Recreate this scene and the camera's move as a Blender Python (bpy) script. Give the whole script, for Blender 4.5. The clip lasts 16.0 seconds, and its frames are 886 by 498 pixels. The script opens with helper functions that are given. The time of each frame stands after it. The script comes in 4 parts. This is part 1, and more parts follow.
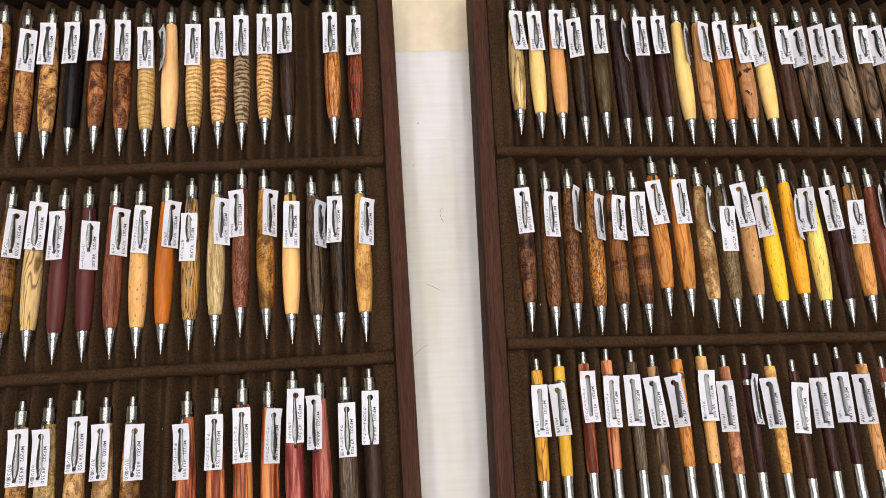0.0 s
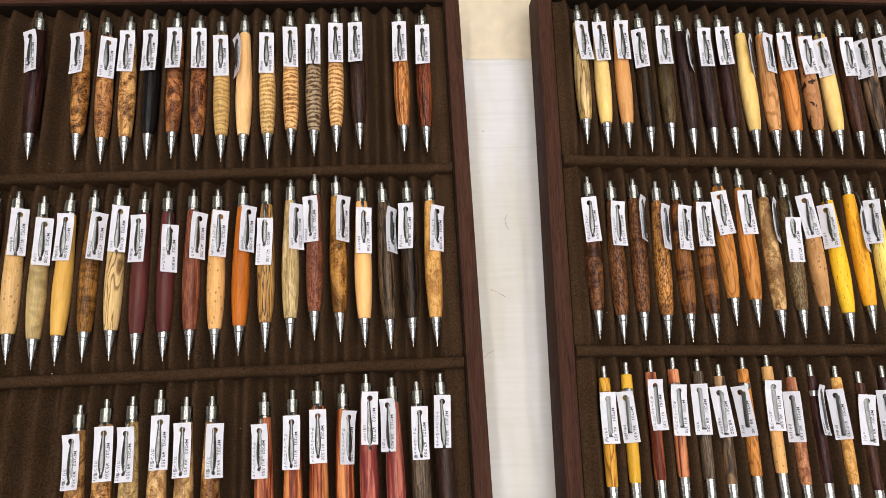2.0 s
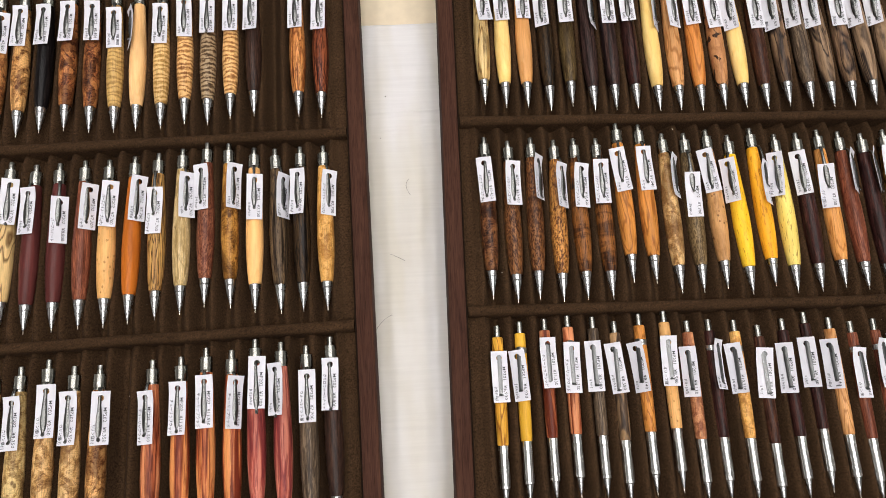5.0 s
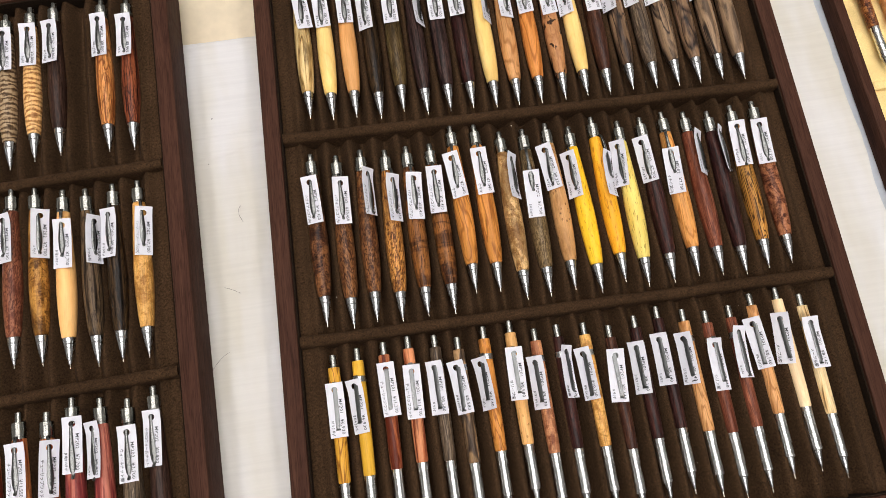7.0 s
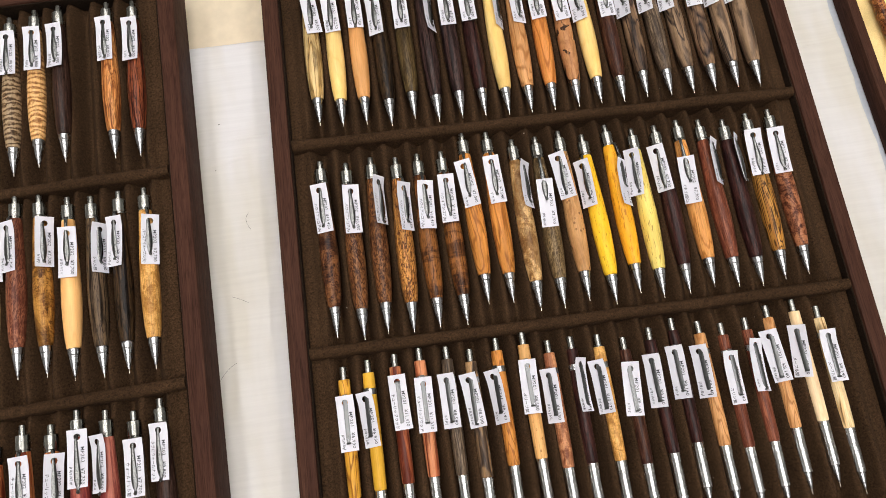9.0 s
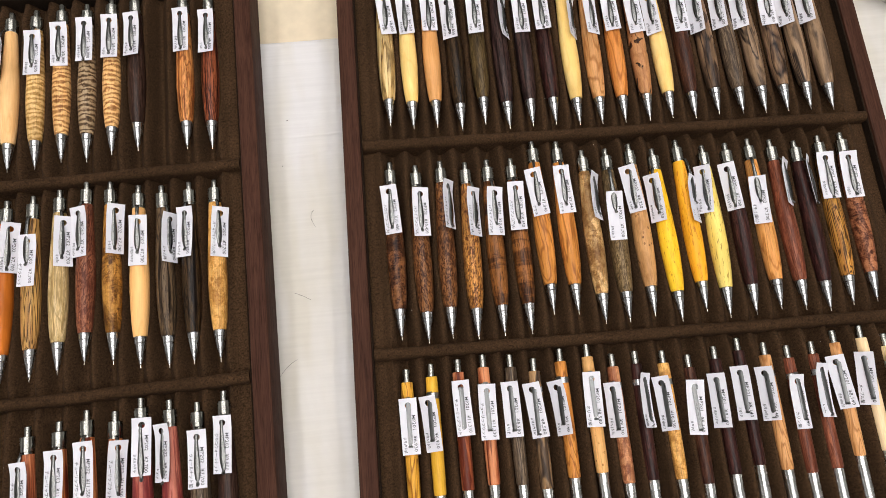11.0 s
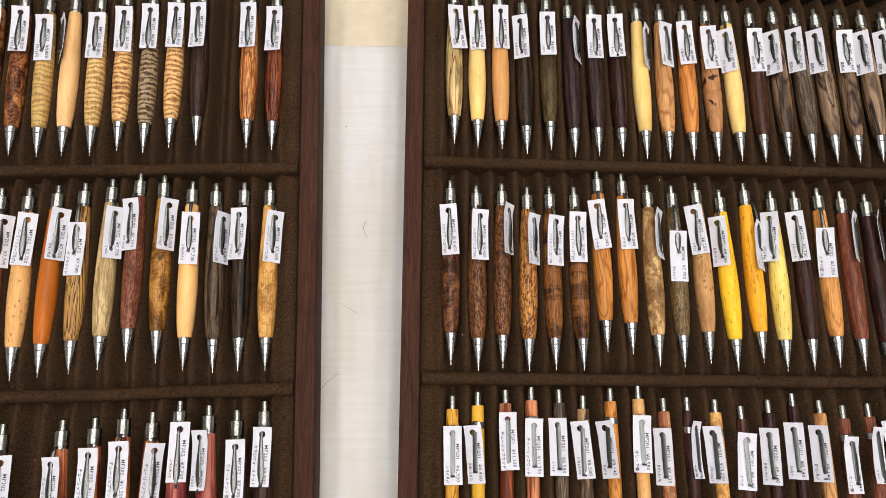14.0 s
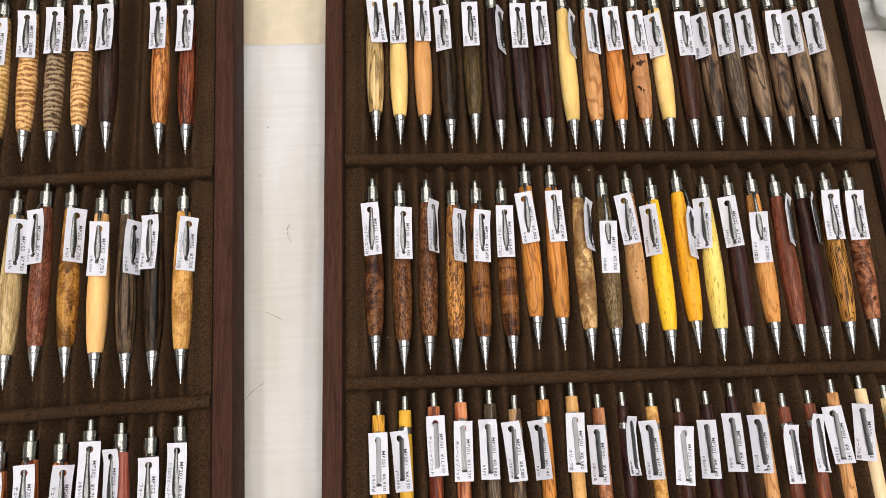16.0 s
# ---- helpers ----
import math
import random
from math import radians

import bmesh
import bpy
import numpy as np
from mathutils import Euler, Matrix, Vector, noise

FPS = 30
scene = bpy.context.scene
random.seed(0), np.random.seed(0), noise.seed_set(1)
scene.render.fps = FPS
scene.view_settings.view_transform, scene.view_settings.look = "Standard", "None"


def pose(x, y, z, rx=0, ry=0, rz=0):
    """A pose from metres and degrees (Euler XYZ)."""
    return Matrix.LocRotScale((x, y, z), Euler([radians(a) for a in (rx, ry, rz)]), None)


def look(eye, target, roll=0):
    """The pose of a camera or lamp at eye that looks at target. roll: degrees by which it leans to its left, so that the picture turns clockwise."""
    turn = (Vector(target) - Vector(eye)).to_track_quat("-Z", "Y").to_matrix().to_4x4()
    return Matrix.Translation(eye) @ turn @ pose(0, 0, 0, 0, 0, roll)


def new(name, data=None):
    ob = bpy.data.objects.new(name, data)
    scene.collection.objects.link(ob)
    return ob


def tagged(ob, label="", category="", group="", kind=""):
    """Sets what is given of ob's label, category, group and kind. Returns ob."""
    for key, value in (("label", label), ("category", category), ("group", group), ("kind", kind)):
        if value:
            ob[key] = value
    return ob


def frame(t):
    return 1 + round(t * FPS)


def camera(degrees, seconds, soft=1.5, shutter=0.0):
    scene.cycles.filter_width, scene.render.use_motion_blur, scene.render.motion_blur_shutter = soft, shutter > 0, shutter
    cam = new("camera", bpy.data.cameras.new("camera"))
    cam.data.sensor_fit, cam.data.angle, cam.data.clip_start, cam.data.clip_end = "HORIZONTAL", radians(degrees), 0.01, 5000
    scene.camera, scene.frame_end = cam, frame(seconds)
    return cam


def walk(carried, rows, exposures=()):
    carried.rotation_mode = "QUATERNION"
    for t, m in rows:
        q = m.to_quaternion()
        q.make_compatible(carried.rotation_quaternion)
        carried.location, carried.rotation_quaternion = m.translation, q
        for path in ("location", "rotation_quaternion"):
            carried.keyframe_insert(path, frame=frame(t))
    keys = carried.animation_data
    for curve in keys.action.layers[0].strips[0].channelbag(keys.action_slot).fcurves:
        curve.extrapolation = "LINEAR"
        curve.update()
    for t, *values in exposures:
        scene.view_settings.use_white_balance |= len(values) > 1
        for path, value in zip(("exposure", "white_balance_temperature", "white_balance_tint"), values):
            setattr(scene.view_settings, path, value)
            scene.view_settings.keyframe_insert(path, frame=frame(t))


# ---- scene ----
cam = camera(66.0, 16.0, 0.85)
PATH = [
    (0, (-0.0854, -0.2365, 0.5452), (-0.0391, -0.0664, -0.0283), 14.71),
    (0.5, (-0.0991, -0.2366, 0.5501), (-0.0574, -0.0672, -0.0240), 13.40),
    (1, (-0.1120, -0.2369, 0.5428), (-0.0750, -0.0692, -0.0321), 12.31),
    (1.5, (-0.1256, -0.2353, 0.5491), (-0.0920, -0.0670, -0.0258), 11.46),
    (2, (-0.1282, -0.2327, 0.5527), (-0.0955, -0.0632, -0.0219), 11.38),
    (2.5, (-0.1390, -0.2345, 0.5496), (-0.1041, -0.0657, -0.0251), 12.23),
    (3, (-0.1469, -0.2432, 0.5561), (-0.1125, -0.0745, -0.0187), 12.27),
    (3.5, (-0.1606, -0.2455, 0.5516), (-0.1280, -0.0777, -0.0236), 11.81),
    (4, (-0.1441, -0.2492, 0.5525), (-0.1165, -0.0809, -0.0228), 9.95),
    (4.5, (-0.0942, -0.2546, 0.5512), (-0.0706, -0.0884, -0.0248), 8.11),
    (5, (-0.0352, -0.2557, 0.5465), (-0.0119, -0.0918, -0.0302), 7.04),
    (5.2, (-0.0125, -0.2577, 0.5451), (0.0175, -0.0883, -0.0297), 8.27),
    (7.5, (0.0837, -0.2280, 0.5222), (0.1233, -0.0753, -0.0567), 7.09),
    (8, (0.0799, -0.2255, 0.5203), (0.1209, -0.0724, -0.0584), 7.51),
    (8.5, (0.0774, -0.2238, 0.5198), (0.1184, -0.0707, -0.0588), 7.74),
    (11, (0.0297, -0.2166, 0.5175), (0.0626, -0.0596, -0.0607), 8.10),
    (11.5, (0.0196, -0.2113, 0.5104), (0.0481, -0.0568, -0.0686), 7.91),
    (12, (0.0023, -0.2090, 0.5095), (0.0280, -0.0575, -0.0705), 8.52),
    (12.5, (-0.0277, -0.2124, 0.5132), (-0.0056, -0.0616, -0.0671), 8.71),
    (13, (-0.0377, -0.2106, 0.5132), (-0.0146, -0.0595, -0.0670), 10.09),
    (13.5, (-0.0262, -0.2018, 0.5113), (0.0005, -0.0491, -0.0683), 11.63),
    (14, (-0.0084, -0.1954, 0.5080), (0.0222, -0.0395, -0.0706), 12.55),
    (14.5, (0.0013, -0.1931, 0.5069), (0.0355, -0.0346, -0.0708), 13.15),
    (15, (0.0065, -0.1907, 0.5050), (0.0432, -0.0316, -0.0723), 13.22),
    (15.5, (0.0204, -0.1915, 0.4975), (0.0590, -0.0324, -0.0797), 13.21),
    (16, (0.0376, -0.1952, 0.4936), (0.0789, -0.0353, -0.0832), 13.46),
]
walk(cam, [(t, look(eye, target, roll)) for t, eye, target, roll in PATH])

# ---- light ----
world = bpy.data.worlds.new("world")
scene.world = world
world.use_nodes = True
world.node_tree.nodes["Background"].inputs[0].default_value = (1.0, 0.96, 0.9, 1)
world.node_tree.nodes["Background"].inputs[1].default_value = 0.02
scene.view_settings.exposure = 0.0
CEILING = 2.6
LAMPS = [(-1.0 + 0.75 * k, -0.2) for k in range(4)]
LAMP_W, LAMP_D, LAMP_POWER = 0.36, 3.8, 14.2


# ---- helpers for things and materials ----
def hexa(h):
    c = [int(h[i:i + 2], 16) / 255 for i in (0, 2, 4)]
    return tuple(v / 12.92 if v <= 0.04045 else ((v + 0.055) / 1.055) ** 2.4 for v in c) + (1,)


def nodes_of(name, rough=0.5, metal=0.0):
    m = bpy.data.materials.new(name)
    m.use_nodes = True
    nt = m.node_tree
    b = nt.nodes["Principled BSDF"]
    b.inputs["Roughness"].default_value = rough
    b.inputs["Metallic"].default_value = metal
    return m, nt, b


def add(nt, kind, **values):
    n = nt.nodes.new(kind)
    for k, v in values.items():
        n.inputs[k.replace("_", " ")].default_value = v
    return n


def place(nt, scale, wander=True, tilt=0.0):
    """Object coordinates, moved by a random amount for every object, turned by tilt, stretched by scale."""
    tc = nt.nodes.new("ShaderNodeTexCoord")
    mp = nt.nodes.new("ShaderNodeMapping")
    mp.inputs["Scale"].default_value = scale
    out = tc.outputs["Object"]
    if wander:
        oi = nt.nodes.new("ShaderNodeObjectInfo")
        mul = nt.nodes.new("ShaderNodeVectorMath")
        mul.operation = "MULTIPLY_ADD"
        cmb = nt.nodes.new("ShaderNodeCombineXYZ")
        for i in range(3):
            nt.links.new(oi.outputs["Random"], cmb.inputs[i])
        nt.links.new(cmb.outputs[0], mul.inputs[0])
        mul.inputs[1].default_value = (0.37, 1.9, 0.53)
        nt.links.new(out, mul.inputs[2])
        out = mul.outputs[0]
    if tilt:
        lean = nt.nodes.new("ShaderNodeMapping")
        lean.inputs["Rotation"].default_value = (tilt, 0, tilt)
        nt.links.new(out, lean.inputs["Vector"])
        out = lean.outputs[0]
    nt.links.new(out, mp.inputs["Vector"])
    return mp.outputs[0]


def noise_of(nt, vec, scale=1.0, detail=4.0, rough=0.55, distort=0.0):
    n = add(nt, "ShaderNodeTexNoise", Scale=scale, Detail=detail, Roughness=rough, Distortion=distort)
    nt.links.new(vec, n.inputs["Vector"])
    return n.outputs["Fac"]


def ramp(nt, fac, stops):
    r = nt.nodes.new("ShaderNodeValToRGB")
    e = r.color_ramp.elements
    while len(e) < len(stops):
        e.new(0.5)
    for el, (p, c) in zip(e, stops):
        el.position, el.color = p, c
    nt.links.new(fac, r.inputs[0])
    return r.outputs[0]


def mix(nt, a, b, fac, mode="MIX"):
    m = nt.nodes.new("ShaderNodeMix")
    m.data_type, m.blend_type = "RGBA", mode
    for sock, v in ((m.inputs[0], fac), (m.inputs[6], a), (m.inputs[7], b)):
        if isinstance(v, bpy.types.NodeSocket):
            nt.links.new(v, sock)
        else:
            sock.default_value = v
    return m.outputs[2]


def bump(nt, b, fac, strength, distance):
    n = add(nt, "ShaderNodeBump", Strength=strength, Distance=distance)
    nt.links.new(fac, n.inputs["Height"])
    nt.links.new(n.outputs[0], b.inputs["Normal"])


def grey(v):
    return (v, v, v, 1)


def rings(nt, scale, count, distort):
    """Growth rings cut by the turned surface: contour lines of a stretched noise."""
    f = noise_of(nt, place(nt, scale), 1, 3, 0.5, distort)
    m = nt.nodes.new("ShaderNodeMath")
    m.operation, m.inputs[1].default_value = "MULTIPLY", count
    nt.links.new(f, m.inputs[0])
    p = nt.nodes.new("ShaderNodeMath")
    p.operation, p.inputs[1].default_value = "PINGPONG", 0.5
    nt.links.new(m.outputs[0], p.inputs[0])
    d = nt.nodes.new("ShaderNodeMath")
    d.operation, d.inputs[1].default_value = "MULTIPLY", 2.0
    nt.links.new(p.outputs[0], d.inputs[0])
    return d.outputs[0]


def wood(name, light, dark, style, deep=None, rough=0.27):
    """A turned and waxed wood: light and dark colour, figure, and a third, deeper colour."""
    m, nt, b = nodes_of(name, rough)
    b.inputs["Specular IOR Level"].default_value = 0.1
    b.inputs["Coat Weight"].default_value = 0.13
    b.inputs["Coat Roughness"].default_value = 0.2
    light, dark = hexa(light), hexa(dark)
    deep = hexa(deep) if deep else dark
    if style == "plain":
        f = noise_of(nt, place(nt, (160, 18, 160)), 1, 3, 0.5, 0.6)
        col = ramp(nt, f, [(0.3, light), (0.75, dark)])
        col = mix(nt, col, dark, ramp(nt, rings(nt, (50, 9, 50), 7, 0.5), [(0.0, grey(0.6)), (0.3, grey(0))]))
    elif style == "fleck":
        f = noise_of(nt, place(nt, (140, 16, 140)), 1, 4, 0.6, 0.6)
        col = ramp(nt, f, [(0.3, light), (0.7, dark)])
        short = noise_of(nt, place(nt, (800, 90, 800)), 1, 3, 0.6, 0.4)
        col = mix(nt, col, deep, ramp(nt, short, [(0.57, grey(0)), (0.63, grey(0.75))]))
        patch = noise_of(nt, place(nt, (60, 22, 60)), 1, 5, 0.65, 1.2)
        col = mix(nt, col, deep, ramp(nt, patch, [(0.58, grey(0)), (0.74, grey(0.5))]))
    elif style == "flame":
        f = noise_of(nt, place(nt, (60, 170, 60), True, 0.75), 1, 4, 0.6, 0.7)
        col = ramp(nt, f, [(0.36, deep), (0.48, dark), (0.58, light)])
        g = noise_of(nt, place(nt, (420, 26, 420)), 1, 4, 0.6, 0.5)
        col = mix(nt, col, ramp(nt, g, [(0.4, dark), (0.6, light)]), 0.45)
    elif style == "broad":
        f = noise_of(nt, place(nt, (170, 9, 170)), 1, 4, 0.6, 0.8)
        col = ramp(nt, f, [(0.42, deep), (0.49, dark), (0.56, light)])
        g = noise_of(nt, place(nt, (520, 18, 520)), 1, 4, 0.6, 0.4)
        col = mix(nt, col, deep, ramp(nt, g, [(0.52, grey(0)), (0.6, grey(0.7))]))
    elif style == "stripe":
        f = noise_of(nt, place(nt, (380, 14, 380)), 1, 4, 0.6, 0.5)
        col = ramp(nt, f, [(0.34, light), (0.66, dark)])
        col = mix(nt, col, deep, ramp(nt, rings(nt, (110, 6, 110), 15, 0.6), [(0.0, grey(0.95)), (0.28, grey(0.75)), (0.5, grey(0))]))
    elif style == "ring":
        f = noise_of(nt, place(nt, (300, 16, 300)), 1, 4, 0.6, 0.5)
        col = ramp(nt, f, [(0.32, light), (0.7, dark)])
        col = mix(nt, col, deep, ramp(nt, rings(nt, (48, 9, 48), 13, 0.7), [(0.0, grey(0.9)), (0.2, grey(0.6)), (0.42, grey(0))]))
    elif style == "grain":
        f = noise_of(nt, place(nt, (520, 30, 520)), 1, 5, 0.65, 0.9)
        col = ramp(nt, f, [(0.36, light), (0.5, dark), (0.62, deep)])
        col = mix(nt, col, deep, ramp(nt, rings(nt, (70, 11, 70), 9, 0.9), [(0.0, grey(0.75)), (0.3, grey(0))]))
    elif style == "zebra":
        f = noise_of(nt, place(nt, (430, 7, 430)), 1, 4, 0.6, 0.4)
        col = ramp(nt, f, [(0.38, deep), (0.44, dark), (0.52, light), (0.6, light), (0.66, dark)])
        col = mix(nt, col, deep, ramp(nt, rings(nt, (60, 7, 60), 12, 0.8), [(0.0, grey(0.9)), (0.35, grey(0))]))
    elif style == "curly":
        w = add(nt, "ShaderNodeTexWave", Scale=1.0, Distortion=8.0, Detail=4.0, Detail_Scale=2.0, Detail_Roughness=0.6)
        w.bands_direction = "Y"
        nt.links.new(place(nt, (46, 78, 46)), w.inputs["Vector"])
        f = noise_of(nt, place(nt, (520, 190, 520)), 1, 4, 0.65, 1.0)
        col = ramp(nt, mix(nt, w.outputs["Fac"], f, 0.64), [(0.3, deep), (0.46, dark), (0.6, light)])
    elif style == "band":
        f = noise_of(nt, place(nt, (26, 105, 26)), 1, 6, 0.66, 1.0)
        col = ramp(nt, f, [(0.42, deep), (0.48, dark), (0.55, light)])
        g = noise_of(nt, place(nt, (600, 40, 600)), 1, 4, 0.6, 0.6)
        col = mix(nt, col, ramp(nt, g, [(0.4, deep), (0.58, light)]), 0.35)
    elif style == "burl":
        soft = noise_of(nt, place(nt, (75, 48, 75)), 1, 7, 0.68, 1.6)
        col = ramp(nt, soft, [(0.44, deep), (0.49, dark), (0.535, light)])
        f = noise_of(nt, place(nt, (190, 400, 190)), 1, 6, 0.7, 1.8)
        col = mix(nt, col, ramp(nt, f, [(0.41, deep), (0.48, dark), (0.55, light)]), 0.36)
        line = ramp(nt, rings(nt, (52, 34, 52), 8, 2.4), [(0.0, grey(0.85)), (0.2, grey(0))])
        where = ramp(nt, noise_of(nt, place(nt, (40, 28, 40)), 1, 2, 0.5), [(0.44, grey(0)), (0.6, grey(1))])
        col = mix(nt, col, deep, mix(nt, line, where, 1.0, "MULTIPLY"))
        zone = noise_of(nt, place(nt, (40, 19, 40)), 1, 5, 0.6, 1.6)
        col = mix(nt, col, deep, ramp(nt, zone, [(0.52, grey(0)), (0.56, grey(0.55)), (0.7, grey(0.75))]))
        v = add(nt, "ShaderNodeTexVoronoi", Scale=1.0)
        nt.links.new(place(nt, (90, 60, 90)), v.inputs["Vector"])
        col = mix(nt, col, deep, ramp(nt, v.outputs["Distance"], [(0.08, grey(0.9)), (0.13, grey(0))]))
    elif style == "dash":
        f = noise_of(nt, place(nt, (260, 70, 260)), 1, 5, 0.65, 1.2)
        col = ramp(nt, f, [(0.36, dark), (0.6, light)])
        short = noise_of(nt, place(nt, (1150, 270, 1150), True, 0.22), 1, 3, 0.6, 0.6)
        col = mix(nt, col, deep, ramp(nt, short, [(0.49, grey(0)), (0.56, grey(0.9))]))
        shade = noise_of(nt, place(nt, (34, 85, 34), True, 0.5), 1, 5, 0.6, 0.9)
        col = mix(nt, col, deep, ramp(nt, shade, [(0.52, grey(0)), (0.64, grey(0.7))]))
    elif style == "spotted":
        f = noise_of(nt, place(nt, (150, 60, 150)), 1, 6, 0.65, 1.5)
        col = ramp(nt, f, [(0.35, dark), (0.6, light)])
        big = noise_of(nt, place(nt, (120, 85, 120)), 1, 3, 0.5, 0.8)
        col = mix(nt, col, deep, ramp(nt, big, [(0.56, grey(0)), (0.60, grey(0.95))]))
    elif style == "swirl":
        col = ramp(nt, rings(nt, (62, 8, 62), 5, 1.1), [(0.05, deep), (0.2, dark), (0.4, light)])
        big = noise_of(nt, place(nt, (85, 14, 85)), 1, 5, 0.6, 1.2)
        col = mix(nt, col, deep, ramp(nt, big, [(0.48, grey(0)), (0.62, grey(0.8))]))
        f = noise_of(nt, place(nt, (420, 30, 420)), 1, 4, 0.6, 0.8)
        col = mix(nt, col, dark, ramp(nt, f, [(0.45, grey(0)), (0.62, grey(0.6))]))
    else:  # birdseye
        v = add(nt, "ShaderNodeTexVoronoi", Scale=1.0)
        nt.links.new(place(nt, (300, 210, 300)), v.inputs["Vector"])
        eye = ramp(nt, v.outputs["Distance"], [(0.07, deep), (0.13, dark), (0.18, deep), (0.26, light)])
        f = noise_of(nt, place(nt, (170, 55, 170)), 1, 6, 0.65, 2.2)
        col = mix(nt, ramp(nt, f, [(0.3, light), (0.7, dark)]), eye, ramp(nt, noise_of(nt, place(nt, (90, 40, 90)), 1, 3), [(0.43, grey(0.0)), (0.52, grey(0.92))]))
    strong = {"plain": 0.22, "fleck": 0.3, "ring": 0.45, "stripe": 0.5, "flame": 0.4, "broad": 0.45, "birdseye": 0.5, "spotted": 0.4, "burl": 0.7, "curly": 0.6, "swirl": 0.5}.get(style, 1.0)
    fibre = noise_of(nt, place(nt, (1250, 48, 1250)), 1, 5, 0.7)
    tone = ramp(nt, fibre, [(0.36, grey(0.4)), (0.5, grey(0.98)), (0.66, grey(1.3))])
    col = mix(nt, col, tone, 0.8 * strong, "MULTIPLY")
    if strong == 1.0:
        pore = noise_of(nt, place(nt, (1700, 130, 1700)), 1, 2, 0.5)
        col = mix(nt, col, deep, ramp(nt, pore, [(0.55, grey(0)), (0.62, grey(0.8))]))
    broad = noise_of(nt, place(nt, (45, 17, 45)), 1, 2, 0.5)
    col = mix(nt, col, ramp(nt, broad, [(0.3, grey(0.78)), (0.7, grey(1.1))]), 0.8, "MULTIPLY")
    hs = add(nt, "ShaderNodeHueSaturation", Saturation=0.99, Value=1.18)
    nt.links.new(col, hs.inputs["Color"])
    nt.links.new(hs.outputs[0], b.inputs["Base Color"])
    r = ramp(nt, fibre, [(0.2, grey(rough - 0.05)), (0.8, grey(rough + 0.13))])
    nt.links.new(r, b.inputs["Roughness"])
    bump(nt, b, fibre, 0.12, 0.0002)
    return m


WOODS = {}
for row in """rosewood 4c2a22 2e1816 grain 1b0d0c
burl_dark cc9450 98602e burl 32180c
burl_brown c08850 8c5832 burl 402212
burl_amber dcaa6a b07a42 burl 4c2812
burl_red c08048 84482a burl 30150d
burl_tan d8b27a ba8c52 burl 74502c
burl_pale cdb27a a88550 burl 6e5330
burl_speckle c2915c a06f40 birdseye 3a1f10
burl_mahogany 7e5230 4a2b1c burl 1e0e0a
burl_spotted c08a5a a06c44 spotted 1d100c
burl_rose b47650 7c4830 burl 401f14
burl_purple 8a5550 64383a burl 40222a
burl_pink c98e62 a96c48 burl 7a452f
ebony 231e1d 151213 grain 0b090a
ebony_brown 40301f 281d15 zebra 120d0a
curly_olive cca664 bc965a curly 9c7842
curly_tan d8b478 c2985c curly 9a733a
curly_strong dcb074 bc8850 curly 84552e
curly_grey a08a6c 70583f curly 40301f
curly_sand c0a672 a8905e flame 7c6840
curly_brown 98692f 6b4720 band 2e1c0d
maple ecc48e dba76a plain
boxwood e2b45e d29f48 plain
boxwood_pale f0cf86 e6bd6a plain
peach f0bc7a e6ac66 plain
cream f0d6ac e4c290 plain
walnut_dark 4d362b 35241d grain 241713
walnut_red 5f3c2a 452a1f grain 2b1814
walnut_grey 86725c 625242 grain 3b3027
walnut_olive 8a7350 69553a dash 483822
zebra_orange d08e50 b06c36 zebra 6a3618
zebra_bocote c48e42 9c6428 stripe 2c190f
zebra_yellow e0aa3c cc8c2c ring 7a4416
zebrano c09656 96683a stripe 33200f
rosewood_red 8a4a2c 5a2a1c zebra 24110f
cherry d6a068 c28a54 ring 9c6434
cherry_light dc9f5a cc8843 ring a8662c
cherry_pale dea66a cc8c4c plain
orange_wood dc924a c67a36 ring a05a22
amber_plain bf6a1e 9e5214 plain
birdseye_cream deb478 cea05c birdseye 8a5f34
burl_umber b8843e 8c5c24 burl 4a2c10
birdseye dca868 cd9654 birdseye 8a5426
birdseye_gold e0ac62 cc9448 burl a06a30
swirl_cream dcbc84 c8a266 ring 5a3a1e
swirl_dark 8e7054 584436 swirl 221b18
swirl_grey 967a5e 685442 swirl 2e2622
swirl_tan b08a60 5b4838 swirl 332922
olivewood dcc088 c09c60 swirl 5f482c
olive_brown 6b5836 4f3f27 grain 352918
purple 64322f 4a2422 plain
purple_dark 4c2d27 361e1b grain 1e1110
redwood 96593f 794531 grain 5c3022
wenge 44312c 2f211f zebra 1c1313
padauk_brown 9a6246 7a4632 dash 552c20
sumac dcc394 c0a470 grain 957a4c
bog_oak 64503a 43362a zebra 221a14
koa 94633a 6e4527 dash 351c12
koa_swirl c88c46 9a6230 dash 4a2815
koa_band 8e5a2c 5f381c band 2a1710
keyaki d28e44 bd7732 ring 8a5020
yellow f4c62e eab41e fleck a8701a
yellow_gold dfab37 d3a02c plain
yellow_orange efae28 e29a1c fleck b26a14
yellow_pale ecd77c dfbf52 fleck 8e6a2c
tulip_red c88258 a65a38 broad 60291a
tulip_orange d08850 aa5a32 broad 682a1a
tulip_pink c07460 a04c40 broad 743030
spalted ecd2a0 dcb880 swirl 7a5a34""".splitlines():
    name, light, dark, style, *deep = row.split()
    WOODS[name] = wood("wood_" + name, light, dark, style, deep[0] if deep else None)


